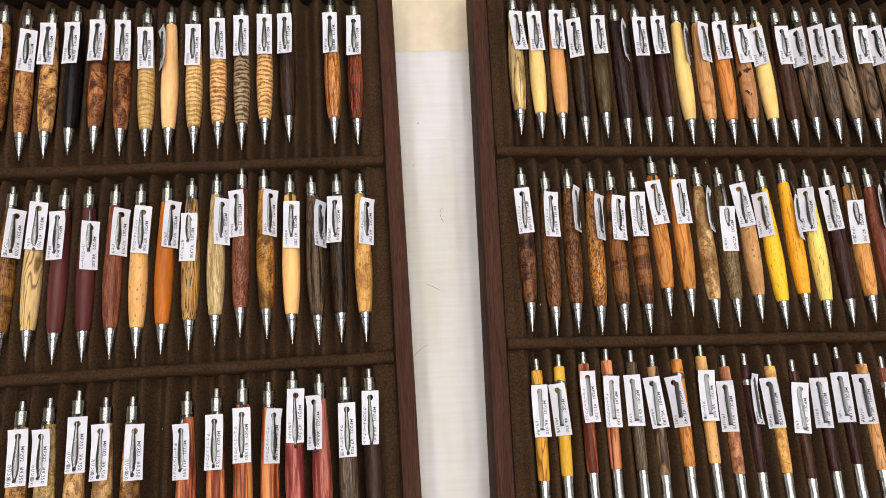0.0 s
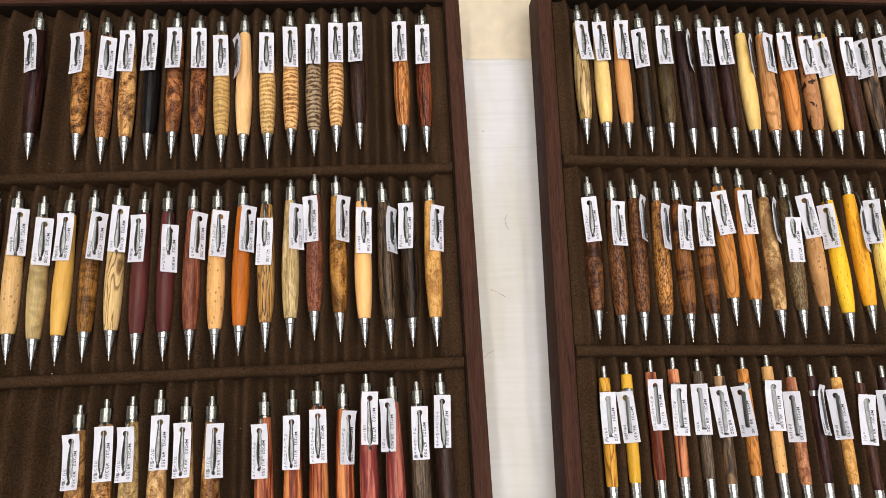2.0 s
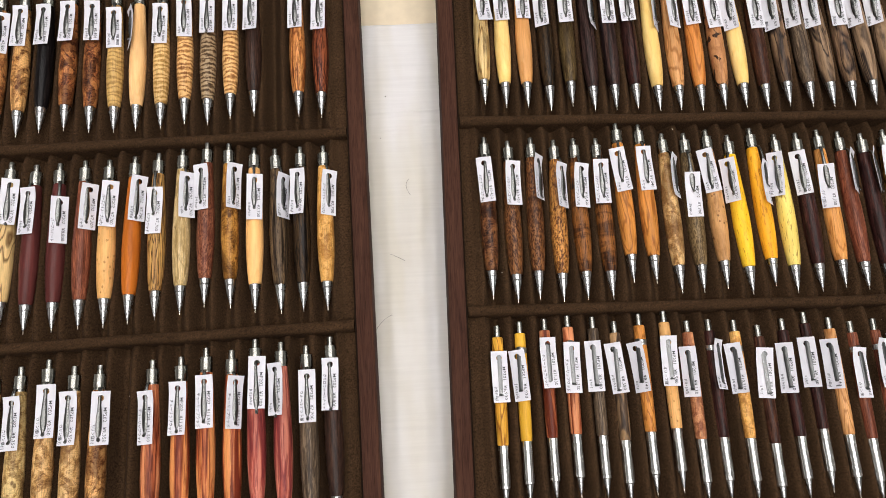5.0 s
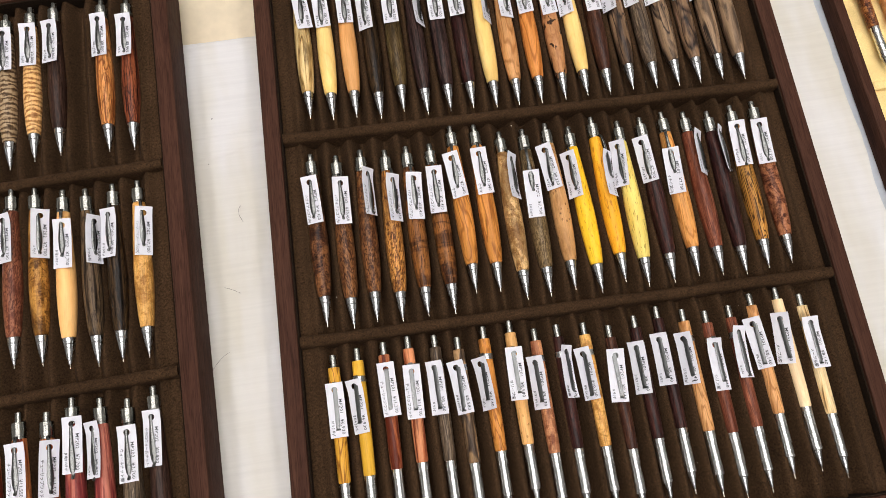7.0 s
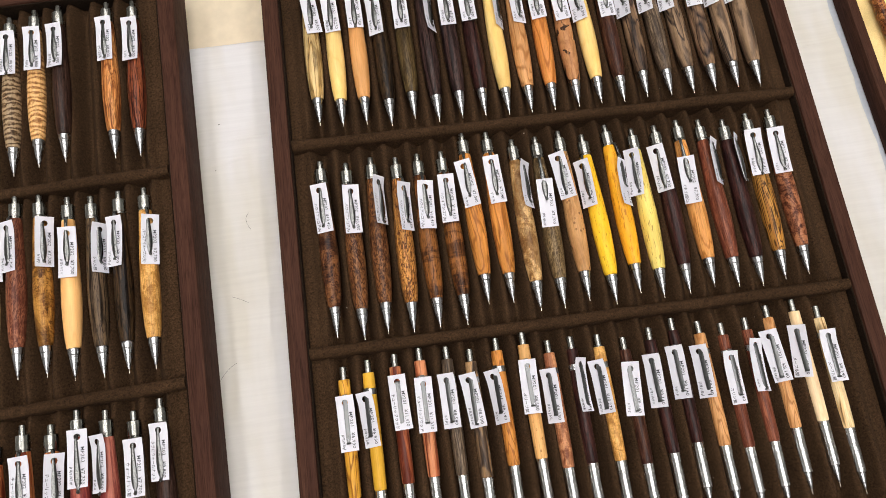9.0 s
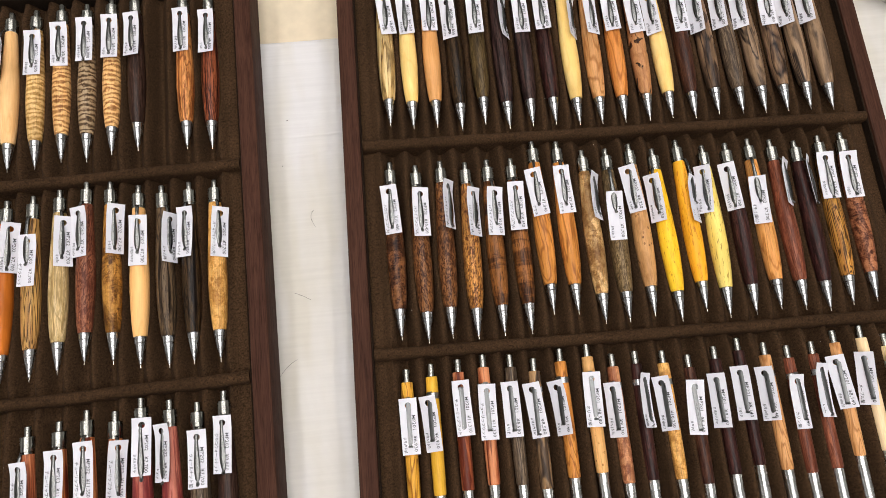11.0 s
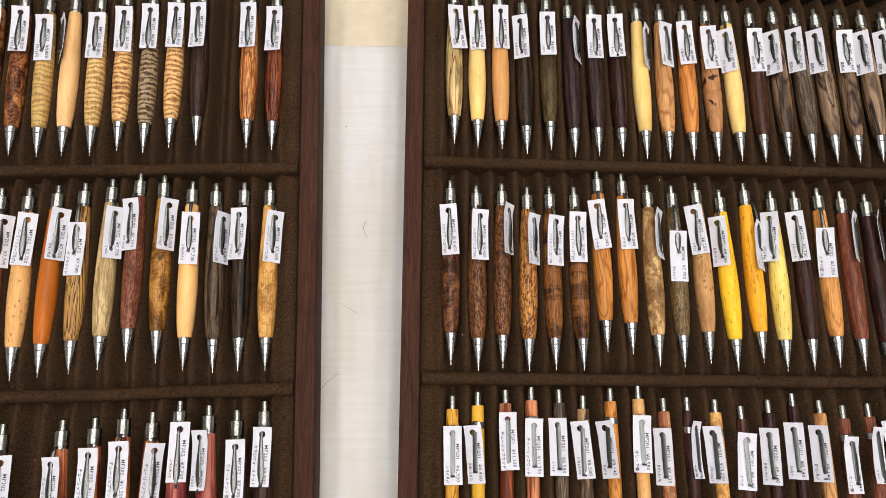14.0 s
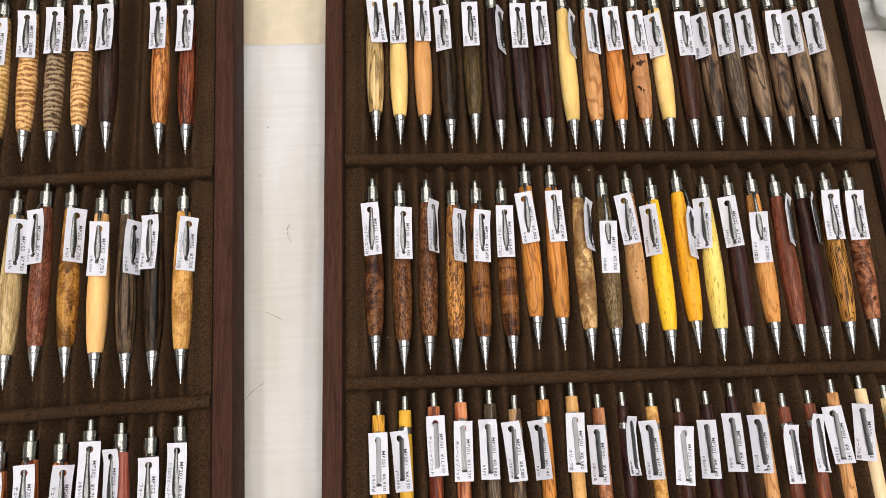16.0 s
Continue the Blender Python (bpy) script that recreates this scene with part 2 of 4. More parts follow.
def metal(name, color, rough, streak):
    m, nt, b = nodes_of(name, rough, 1.0)
    f = noise_of(nt, place(nt, (900, 60, 900)), 1, 3)
    nt.links.new(ramp(nt, f, [(0.3, grey(max(0.02, rough - streak))), (0.7, grey(rough + streak))]), b.inputs["Roughness"])
    b.inputs["Base Color"].default_value = color
    turned = noise_of(nt, place(nt, (1500, 14, 1500)), 1, 3, 0.6)
    bump(nt, b, turned, 0.6 * streak, 0.0004)
    return m


CHROME = metal("chrome", (0.49, 0.50, 0.51, 1), 0.27, 0.06)
CAP = metal("nickel_cap", (0.34, 0.342, 0.315, 1), 0.25, 0.06)
TIP = metal("pale_nickel", (0.86, 0.80, 0.70, 1), 0.28, 0.05)
STEEL = metal("brushed_steel", (0.165, 0.17, 0.17, 1), 0.34, 0.10)
CLIP_STEEL = metal("clip_steel", (0.18, 0.185, 0.18, 1), 0.27, 0.08)
ALU = metal("turned_aluminium", (0.68, 0.685, 0.68, 1), 0.26, 0.06)


def felt(name, light, dark, speck=0.9):
    m, nt, b = nodes_of(name, 1.0)
    v = place(nt, (1, 1, 1), False)
    fine = noise_of(nt, v, 1500, 3, 0.75)
    fluff = noise_of(nt, v, 650, 6, 0.7)
    worn = noise_of(nt, v, 22, 4, 0.6)
    col = ramp(nt, fluff, [(0.3, dark), (0.7, light)])
    col = mix(nt, col, ramp(nt, fine, [(0.32, grey(0.45)), (0.68, grey(1.45))]), speck, "MULTIPLY")
    col = mix(nt, col, ramp(nt, worn, [(0.3, grey(0.75)), (0.7, grey(1.2))]), 0.8, "MULTIPLY")
    nt.links.new(col, b.inputs["Base Color"])
    b.inputs["Specular IOR Level"].default_value = 0.1
    b.inputs["Sheen Weight"].default_value = 0.05
    b.inputs["Sheen Tint"].default_value = light
    h = mix(nt, fine, fluff, 0.5)
    bump(nt, b, h, 0.6, 0.0008)
    return m


FELT = felt("brown_felt", (0.084, 0.0455, 0.0222, 1), (0.0145, 0.0078, 0.0037, 1))
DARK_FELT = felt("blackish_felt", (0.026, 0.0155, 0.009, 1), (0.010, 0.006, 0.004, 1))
YELLOW_FELT = felt("yellow_felt", (0.92, 0.70, 0.32, 1), (0.86, 0.63, 0.27, 1), 0.2)


def stained(name, light, dark, along):
    m, nt, b = nodes_of(name, 0.42)
    b.inputs["Specular IOR Level"].default_value = 0.07
    s = tuple(14 if i == along else 260 for i in range(3))
    f = noise_of(nt, place(nt, s), 1, 6, 0.65, 1.2)
    col = ramp(nt, f, [(0.3, dark), (0.7, light)])
    pores = noise_of(nt, place(nt, tuple(v * 6 for v in s)), 1, 2, 0.5)
    col = mix(nt, col, ramp(nt, pores, [(0.35, grey(0.5)), (0.5, grey(1.0))]), 0.7, "MULTIPLY")
    scuff = noise_of(nt, place(nt, (30, 30, 30)), 1, 6, 0.75, 1)
    col = mix(nt, col, (0.20, 0.12, 0.10, 1), ramp(nt, scuff, [(0.70, grey(0)), (0.84, grey(0.3))]))
    nt.links.new(col, b.inputs["Base Color"])
    nt.links.new(ramp(nt, scuff, [(0.3, grey(0.6)), (0.7, grey(0.8))]), b.inputs["Roughness"])
    bump(nt, b, pores, 0.2, 0.0002)
    return m


FRAME_X = stained("stained_wood_crosswise", (0.088, 0.0385, 0.0245, 1), (0.040, 0.0168, 0.0110, 1), 0)
FRAME_Y = stained("stained_wood_lengthwise", (0.088, 0.0385, 0.0245, 1), (0.040, 0.0168, 0.0110, 1), 1)


def cloth_material(name, warm, cool):
    m, nt, b = nodes_of(name, 0.9)
    v = place(nt, (1, 1, 1), False)
    weave = []
    for axis in ("X", "Y"):
        w = add(nt, "ShaderNodeTexWave", Scale=420.0, Distortion=1.2, Detail=2.0, Detail_Scale=2.0)
        w.bands_direction = axis
        nt.links.new(v, w.inputs["Vector"])
        weave.append(w.outputs["Fac"])
    h = mix(nt, weave[0], weave[1], 0.5)
    slub = noise_of(nt, place(nt, (14, 320, 14), False), 1, 4, 0.6)
    soft = noise_of(nt, place(nt, (22, 5, 22), False), 1, 3, 0.5)
    col = ramp(nt, soft, [(0.38, warm), (0.62, cool)])
    col = mix(nt, col, ramp(nt, slub, [(0.3, grey(0.93)), (0.7, grey(1.02))]), 0.8, "MULTIPLY")
    nt.links.new(col, b.inputs["Base Color"])
    bump(nt, b, mix(nt, h, slub, 0.25), 0.10, 0.0003)
    return m


CLOTH = cloth_material("white_cloth", (0.64, 0.605, 0.53, 1), (0.725, 0.712, 0.708, 1))
# White cloth again, with the shade beside the yellow tray put into its colour.
SHADE_CLOTH = cloth_material("grey_blue_shade_cloth", (0.47, 0.50, 0.54, 1), (0.52, 0.55, 0.60, 1))


def simple(name, light, dark, scale, rough, strength=0.1, grain=0.8):
    m, nt, b = nodes_of(name, rough)
    v = place(nt, (1, 1, 1), False)
    f = noise_of(nt, v, scale, 5, 0.6)
    g = noise_of(nt, v, scale * 14, 3, 0.6)
    col = mix(nt, ramp(nt, f, [(0.3, dark), (0.7, light)]), ramp(nt, g, [(0.3, grey(0.92)), (0.7, grey(1.05))]), grain, "MULTIPLY")
    nt.links.new(col, b.inputs["Base Color"])
    bump(nt, b, g, strength, 0.0005)
    return m


PAPER = simple("white_card", (0.755, 0.75, 0.81, 1), (0.735, 0.735, 0.79, 1), 40, 0.6, 0.01, 0.15)
INK = simple("black_ink", (0.06, 0.06, 0.07, 1), (0.035, 0.035, 0.045, 1), 200, 0.6)
LAMINATE = simple("beige_laminate", (0.78, 0.67, 0.49, 1), (0.72, 0.61, 0.44, 1), 6, 0.55)
CEILING_PAINT = simple("white_ceiling_paint", (0.78, 0.78, 0.77, 1), (0.72, 0.72, 0.71, 1), 3, 0.8)
WALL = simple("white_wall_paint", (0.56, 0.55, 0.53, 1), (0.50, 0.49, 0.47, 1), 3, 0.8)
TILE = simple("light_floor", (0.50, 0.48, 0.46, 1), (0.44, 0.42, 0.40, 1), 2, 0.5)
HAIR = simple("dark_hair", (0.02, 0.017, 0.015, 1), (0.012, 0.01, 0.01, 1), 300, 0.5)
LINT = simple("pale_lint", (0.6, 0.55, 0.45, 1), (0.5, 0.45, 0.36, 1), 300, 0.9)


# ---- mesh helpers ----
def mesh_of(name, bm, material, smooth=35, recalc=True):
    me = bpy.data.meshes.new(name)
    if recalc:
        bmesh.ops.recalc_face_normals(bm, faces=bm.faces)
    bm.to_mesh(me)
    bm.free()
    if smooth:
        me.polygons.foreach_set("use_smooth", [True] * len(me.polygons))
        me.set_sharp_from_angle(angle=radians(smooth))
    me.materials.append(material)
    return me


def child(name, data, parent, label=""):
    ob = new(name, data)
    ob.parent = parent
    if label:
        tagged(ob, label)
    return ob


def part(name, bm, material, parent, label="", smooth=35):
    return child(name, mesh_of(name, bm, material, smooth), parent, label)


def thing(name, m, label, category, group="", kind=""):
    ob = new(name)
    ob.empty_display_size = 0.01
    ob.matrix_basis = m
    return tagged(ob, label, category, group, kind)


def lathe(profile, seg=24):
    """Turned round the y axis; profile in millimetres along and out."""
    bm = bmesh.new()
    rings = []
    for s, r in profile:
        if r < 1e-6:
            rings.append([bm.verts.new((0, s / 1000, 0))])
        else:
            rings.append([bm.verts.new((r / 1000 * math.cos(2 * math.pi * k / seg), s / 1000, r / 1000 * math.sin(2 * math.pi * k / seg))) for k in range(seg)])
    for a, b in zip(rings, rings[1:]):
        for k in range(seg):
            j = (k + 1) % seg
            vs = [a[k % len(a)], a[j % len(a)], b[j % len(b)], b[k % len(b)]]
            vs = list(dict.fromkeys(vs))
            if len(vs) > 2:
                bm.faces.new(vs)
    for ring in (rings[0], rings[-1]):
        if len(ring) > 2:
            bm.faces.new(ring)
    return bm


def block(x0, x1, y0, y1, z0, z1, bevel=0.0, seg=2):
    bm = bmesh.new()
    bmesh.ops.create_cube(bm, size=1)
    for v in bm.verts:
        v.co = Vector((x0 + (v.co.x + 0.5) * (x1 - x0), y0 + (v.co.y + 0.5) * (y1 - y0), z0 + (v.co.z + 0.5) * (z1 - z0)))
    if bevel:
        bmesh.ops.bevel(bm, geom=list(bm.edges), offset=bevel, segments=seg, affect="EDGES", profile=0.5)
    return bm


def sheet(xs, ys, height):
    """A closed slab whose top follows height(x, y) and whose foot is flat at the lowest given z."""
    bm = bmesh.new()
    top = [[bm.verts.new((x, y, height(x, y))) for y in ys] for x in xs]
    for i in range(len(xs) - 1):
        for j in range(len(ys) - 1):
            bm.faces.new((top[i][j], top[i + 1][j], top[i + 1][j + 1], top[i][j + 1]))
    return bm


def skirt(bm, depth):
    rim = [e for e in bm.edges if len(e.link_faces) == 1]
    made = bmesh.ops.extrude_edge_only(bm, edges=rim)["geom"]
    for v in made:
        if isinstance(v, bmesh.types.BMVert):
            v.co.z = depth
    return bm


# ---- room ----
def setting(name, bm, material, label, category):
    ob = new(name, mesh_of(name, bm, material, 0))
    return tagged(ob, label, category, kind="structure")


FLOOR = -0.74
RX0, RX1, RY0, RY1 = -2.8, 3.4, -4.0, 3.0
setting("floor", block(RX0, RX1, RY0, RY1, FLOOR - 0.1, FLOOR), TILE, "plain light grey hall floor under the table", "floor")
setting("ceiling", block(RX0, RX1, RY0, RY1, CEILING, CEILING + 0.1), CEILING_PAINT, "white hall ceiling with long strip lights", "ceiling")
setting("wall_north", block(RX0, RX1, RY1, RY1 + 0.1, FLOOR, CEILING), WALL, "plain white painted wall", "wall")
setting("wall_south", block(RX0, RX1, RY0 - 0.1, RY0, FLOOR, CEILING), WALL, "plain white painted wall", "wall")
setting("wall_east", block(RX1, RX1 + 0.1, RY0, RY1, FLOOR, CEILING), WALL, "plain white painted wall", "wall")
setting("wall_west", block(RX0 - 0.1, RX0, RY0, RY1, FLOOR, CEILING), WALL, "plain white painted wall", "wall")


def diffuser():
    m, nt, b = nodes_of("light_diffuser", 0.6)
    b.inputs["Base Color"].default_value = (0.9, 0.9, 0.88, 1)
    b.inputs["Emission Color"].default_value = (1.0, 0.97, 0.93, 1)
    b.inputs["Emission Strength"].default_value = 3.0
    return m


DIFFUSER = diffuser()
for x, y in LAMPS:
    ob = thing("ceiling_light", pose(x, y, CEILING), "long white strip light set on the ceiling", "ceiling light", "strip lights on the ceiling")
    w, d = LAMP_W / 2, LAMP_D / 2
    bm = bmesh.new()
    for x0, x1, y0, y1 in ((-w - 0.03, w + 0.03, d, d + 0.03), (-w - 0.03, w + 0.03, -d - 0.03, -d), (-w - 0.03, -w, -d, d), (w, w + 0.03, -d, d)):
        b2 = block(x0, x1, y0, y1, -0.04, 0)
        me = bpy.data.meshes.new("tmp")
        b2.to_mesh(me)
        b2.free()
        bm.from_mesh(me)
        bpy.data.meshes.remove(me)
    part("frame", bm, WALL, ob, smooth=0)
    part("diffuser", block(-w, w, -d, d, -0.02, -0.002), DIFFUSER, ob, smooth=0)
    lamp = bpy.data.lights.new("panel_light", "AREA")
    lamp.shape, lamp.size, lamp.size_y, lamp.energy, lamp.color = "RECTANGLE", LAMP_W, LAMP_D, LAMP_POWER, (1.0, 0.952, 0.955)
    lo = new("panel_light", lamp)
    lo.matrix_basis = pose(x, y, CEILING - 0.03)

# ---- table and cloth ----
table = thing("table", pose(0, 0, 0, 0, 0, 2.4), "beige laminate table partly covered by a white cloth", "table")
part("tabletop", block(-1.1, 1.1, -0.62, 0.62, -0.045, -0.010, 0.004), LAMINATE, table, "beige laminate top")
for x in (-1.0, 1.0):
    for y in (-0.52, 0.52):
        part("leg", block(x - 0.02, x + 0.02, y - 0.02, y + 0.02, FLOOR, -0.045, 0.003), STEEL, table)

EDGE = 0.118


def hem_line(y):
    return 0.4828 + 0.012 * y + 0.0026 * noise.noise((y * 24, 3.1, 0)) + 0.0010 * noise.noise((y * 70, 1.1, 4))


def cloth_height(x, y):
    z = -0.0008 + 0.0005 * noise.noise((x * 9, y * 5, 0.3)) + 0.0003 * noise.noise((x * 40, y * 30, 2))
    d = EDGE - y
    if d < 0.012:
        z += 0.0012 * math.exp(-((d - 0.004) / 0.003) ** 2)
    z += 0.0004 * math.exp(-((y - 0.0105 - 0.18 * (x + 0.05)) / 0.0012) ** 2) + 0.0003 * math.exp(-((y - 0.028 - 0.03 * (x + 0.05)) / 0.0010) ** 2)
    hem = hem_line(y) - x
    z += 0.0022 * math.exp(-(hem / 0.010) ** 2)
    return z - (0.004 * (1 - d / 0.002) ** 2 if d < 0.002 else 0)


def span(a, b, n):
    return [a + (b - a) * k / n for k in range(n + 1)]


xs = span(-1.0, -0.56, 12) + span(-0.55, 0.44, 200) + span(0.4425, 0.48, 40)
ys = span(-0.60, -0.36, 10) + span(-0.355, -0.005, 60) + span(-0.0045, 0.045, 90) + span(0.048, 0.098, 12) + span(0.0995, EDGE, 14)
bm = sheet(xs, ys, cloth_height)
for v in bm.verts:
    if v.co.x > 0.44:
        k = (v.co.x - 0.44) / 0.04
        v.co.x = 0.44 + k * (hem_line(v.co.y) - 0.44)
        v.co.z = cloth_height(v.co.x, v.co.y) - 0.003 * max(0.0, (k - 0.97) / 0.03) ** 2
skirt(bm, -0.0068)
cloth = new("tablecloth", mesh_of("tablecloth", bm, CLOTH, 60))
cloth.matrix_basis = pose(0, 0, 0, 0, 0, 2.4)
# Added sheet; beyond the hem its grey-blue stands for shade on the cloth.
under = new("underlay", mesh_of("underlay", skirt(sheet(span(-0.98, 1.0, 60), span(-0.61, EDGE - 0.004, 30), lambda x, y: -0.0072 + 0.0003 * noise.noise((x * 20, y * 14, 5))), -0.0098), SHADE_CLOTH, 60))
under.matrix_basis = pose(0, 0, 0, 0, 0, 2.4)
tagged(under, "added grey-blue sheet under the white cloth, coloured as the shade beside its hem", "table underlay")
tagged(cloth, "thin white woven cloth spread over the table", "tablecloth")

# ---- trays ----
TRAY_W, ROW_H, RIM, RIM_Z = 0.403, 0.1595, 0.0130, 0.0365
VALLEY, RIDGE, PITCH, FIRST = 0.0172, 0.0146, 0.01865, 0.0237
Y0, Y1 = -2 * ROW_H, ROW_H


def groove(x, y):
    n = (x - FIRST) / PITCH
    fuzz = 0.00035 * noise.noise((x * 120, y * 60, 0.7))
    over = max(-0.5 - n, n - 19.5)
    if over > 0:
        return VALLEY + RIDGE * (1.0 - 0.3 * min(1.0, over / 0.3)) + fuzz
    c = 0.5 - 0.5 * math.cos(2 * math.pi * n)
    near = min(abs(y - k * ROW_H) for k in (-2, -1, 0, 1))
    fade = min(1.0, max(0.0, (near - 0.003) / 0.012))
    return VALLEY + RIDGE * c ** 0.95 * (0.75 + 0.25 * fade) + fuzz


def divider(length):
    """A felt-covered bar with a rounded top, a little uneven along its run."""
    bm = bmesh.new()
    rings = []
    n = 90
    for i in range(n + 1):
        x = length * i / n
        w = 0.0042 + 0.0004 * noise.noise((x * 45, 1.3, 0))
        z = 0.0362 + 0.0005 * noise.noise((x * 38, 0.2, 4)) + 0.0008 * max(0, 1 - min(x, length - x) / 0.012)
        dy = 0.0005 * noise.noise((x * 20, 7, 0))
        ring = [(-w * 1.05, 0.0160)]
        for k in range(9):
            a = math.pi * k / 8
            ring.append((-w * math.cos(a), z - 0.0042 + 0.0042 * math.sin(a)))
        ring.append((w * 1.05, 0.0160))
        rings.append([bm.verts.new((x, y + dy, zz)) for y, zz in ring])
    for a, b in zip(rings, rings[1:]):
        for k in range(len(a) - 1):
            bm.faces.new((a[k], a[k + 1], b[k + 1], b[k]))
        bm.faces.new((a[-1], a[0], b[0], b[-1]))
    bm.faces.new(rings[0]), bm.faces.new(rings[-1])
    return bm


def tray(m, label):
    ob = thing("pencil_tray", m, label, "tray", "felt-lined display trays")
    part("side_board", block(-RIM, 0, Y0 - RIM, Y1 + RIM, 0, RIM_Z, 0.0012), FRAME_Y, ob)
    part("side_board", block(TRAY_W, TRAY_W + RIM, Y0 - RIM, Y1 + RIM, 0, RIM_Z, 0.0012), FRAME_Y, ob)
    part("end_board", block(0, TRAY_W, Y0 - RIM, Y0, 0, RIM_Z - 0.0003, 0.0012), FRAME_X, ob)
    part("end_board", block(0, TRAY_W, Y1, Y1 + RIM, 0, RIM_Z - 0.0003, 0.0012), FRAME_X, ob)
    bm = skirt(sheet(span(0.0002, TRAY_W - 0.0002, 320), span(Y0 + 0.0002, Y1 - 0.0002, 120), groove), 0.003)
    part("liner", bm, FELT, ob, "grooved dark brown felt liner", 80)
    # Thin strips along the four inner sides, darker than the liner.
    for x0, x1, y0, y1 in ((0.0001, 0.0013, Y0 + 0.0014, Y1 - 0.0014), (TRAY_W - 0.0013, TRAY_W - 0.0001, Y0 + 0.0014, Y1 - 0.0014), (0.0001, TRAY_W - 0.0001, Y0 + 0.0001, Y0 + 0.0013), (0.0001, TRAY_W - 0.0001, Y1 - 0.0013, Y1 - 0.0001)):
        part("side_lining", block(x0, x1, y0, y1, 0.016, 0.0345, 0.0004), DARK_FELT, ob, "thin blackish brown strip along the inner side")
    for y in (0, -ROW_H):
        d = part("divider", divider(TRAY_W - 0.0034), FELT, ob, "felt-covered divider bar", 80)
        d.matrix_basis = pose(0.0017, y, 0)
    return ob


RIGHT_TURN, LEFT_TURN = 0.7, 3.0
tray(pose(0, 0, 0, 0, 0, RIGHT_TURN), "dark stained wooden tray lined with grooved brown felt, full of pencils")
c, s = math.cos(radians(LEFT_TURN)), math.sin(radians(LEFT_TURN))
tray(pose(-0.0895 - TRAY_W * c, -0.009 - TRAY_W * s, 0, 0, 0, LEFT_TURN), "dark stained wooden tray lined with brown felt, with some empty grooves")


# ---- pencils ----
BULB = dict(
    lead_pipe=([(0, 0), (0, 0.28), (0.3, 0.34), (3.4, 0.42)], TIP, 10),
    tip_cone=([(2.9, 0), (2.9, 0.75), (3.4, 1.0), (10.5, 2.5), (17.4, 3.7), (17.7, 3.62), (18.0, 3.9), (21.9, 4.25), (22.2, 4.1), (23.0, 4.05)], CHROME, 28),
    cap=([(117.2, 3.9), (117.3, 4.45), (118.3, 4.5), (118.45, 4.3), (118.8, 4.3), (119.0, 4.55), (119.3, 4.65), (128.5, 4.65), (128.75, 4.45), (128.8, 2.2)], CAP, 32),
    push_button=([(128.3, 2.35), (134.8, 2.4), (135.4, 2.2), (135.6, 1.7), (135.6, 0)], CAP, 18))
BULB_WOOD = [(22.3, 3.9), (22.4, 4.5), (23.6, 4.85), (32, 5.75), (44, 6.45), (55, 6.8), (66, 6.75), (80, 6.3), (95, 5.6), (108, 4.95), (116.6, 4.5), (117.3, 4.3), (117.5, 3.9)]
SLIM = dict(
    lead_pipe=([(0, 0), (0, 0.28), (0.3, 0.34), (4.0, 0.42)], TIP, 10),
    tip_cone=([(3.4, 0), (3.4, 0.7), (4.0, 1.0), (9, 1.9), (14.6, 2.75), (15.0, 2.75)], CHROME, 24),
    push_button=([(123.4, 2.55), (132.2, 2.6), (132.8, 2.4), (133.0, 1.8), (133.0, 0)], CAP, 18))
SLIM_WOOD = [(44.9, 3.4), (45, 4.0), (46, 4.25), (60, 4.5), (80, 4.55), (100, 4.4), (115, 4.25), (123.2, 4.1), (123.8, 3.8), (123.8, 2.3)]


def grip_profile():
    p = [(14.7, 2.6), (14.8, 3.4), (15.3, 3.75)]
    s = 17.0
    while s < 38:
        p += [(s, 3.8), (s + 0.25, 3.5), (s + 0.65, 3.5), (s + 0.9, 3.8)]
        s += 1.3
    return p + [(44.5, 3.9), (45.0, 3.75)]


def clip_bulb():
    """A sprung teardrop clip that rises from the cap ring and ends in a small upturned lip."""
    rows = [(119.2, 1.25, 4.2), (118.0, 1.25, 6.2), (115.5, 1.2, 7.2), (111, 1.0, 7.9), (105, 1.25, 8.4), (99, 1.7, 8.6), (93.5, 2.05, 8.5), (89, 2.0, 8.2), (85.5, 1.6, 7.8), (83.7, 1.05, 7.6), (82.8, 1.0, 8.0), (82.1, 1.15, 8.7), (81.3, 1.1, 9.1), (80.6, 0.6, 8.9)]
    return strip(rows, 0.55, 0.45)


def clip_slim():
    """A flat folded strip."""
    rows = [(113.5, 1.5, 4.9), (113.0, 1.55, 6.0), (111.5, 1.55, 6.5), (100, 1.55, 6.7), (86, 1.55, 6.5), (82.5, 1.55, 6.2), (81.4, 1.6, 6.2), (80.6, 1.6, 6.7), (80.0, 1.6, 7.5)]
    return strip(rows, 0.15, 0.4)


def strip(rows, crown, thick):
    bm = bmesh.new()
    rings = []
    for s, w, z in rows:
        pts = [(-w, z), (-w * 0.6, z + crown * 0.75), (0, z + crown), (w * 0.6, z + crown * 0.75), (w, z), (w, z - thick), (-w, z - thick)]
        rings.append([bm.verts.new((x / 1000, s / 1000, h / 1000)) for x, h in pts])
    for a, b in zip(rings, rings[1:]):
        for k in range(7):
            bm.faces.new((a[k], a[(k + 1) % 7], b[(k + 1) % 7], b[k]))
    bm.faces.new(rings[0]), bm.faces.new(rings[-1])
    return bm


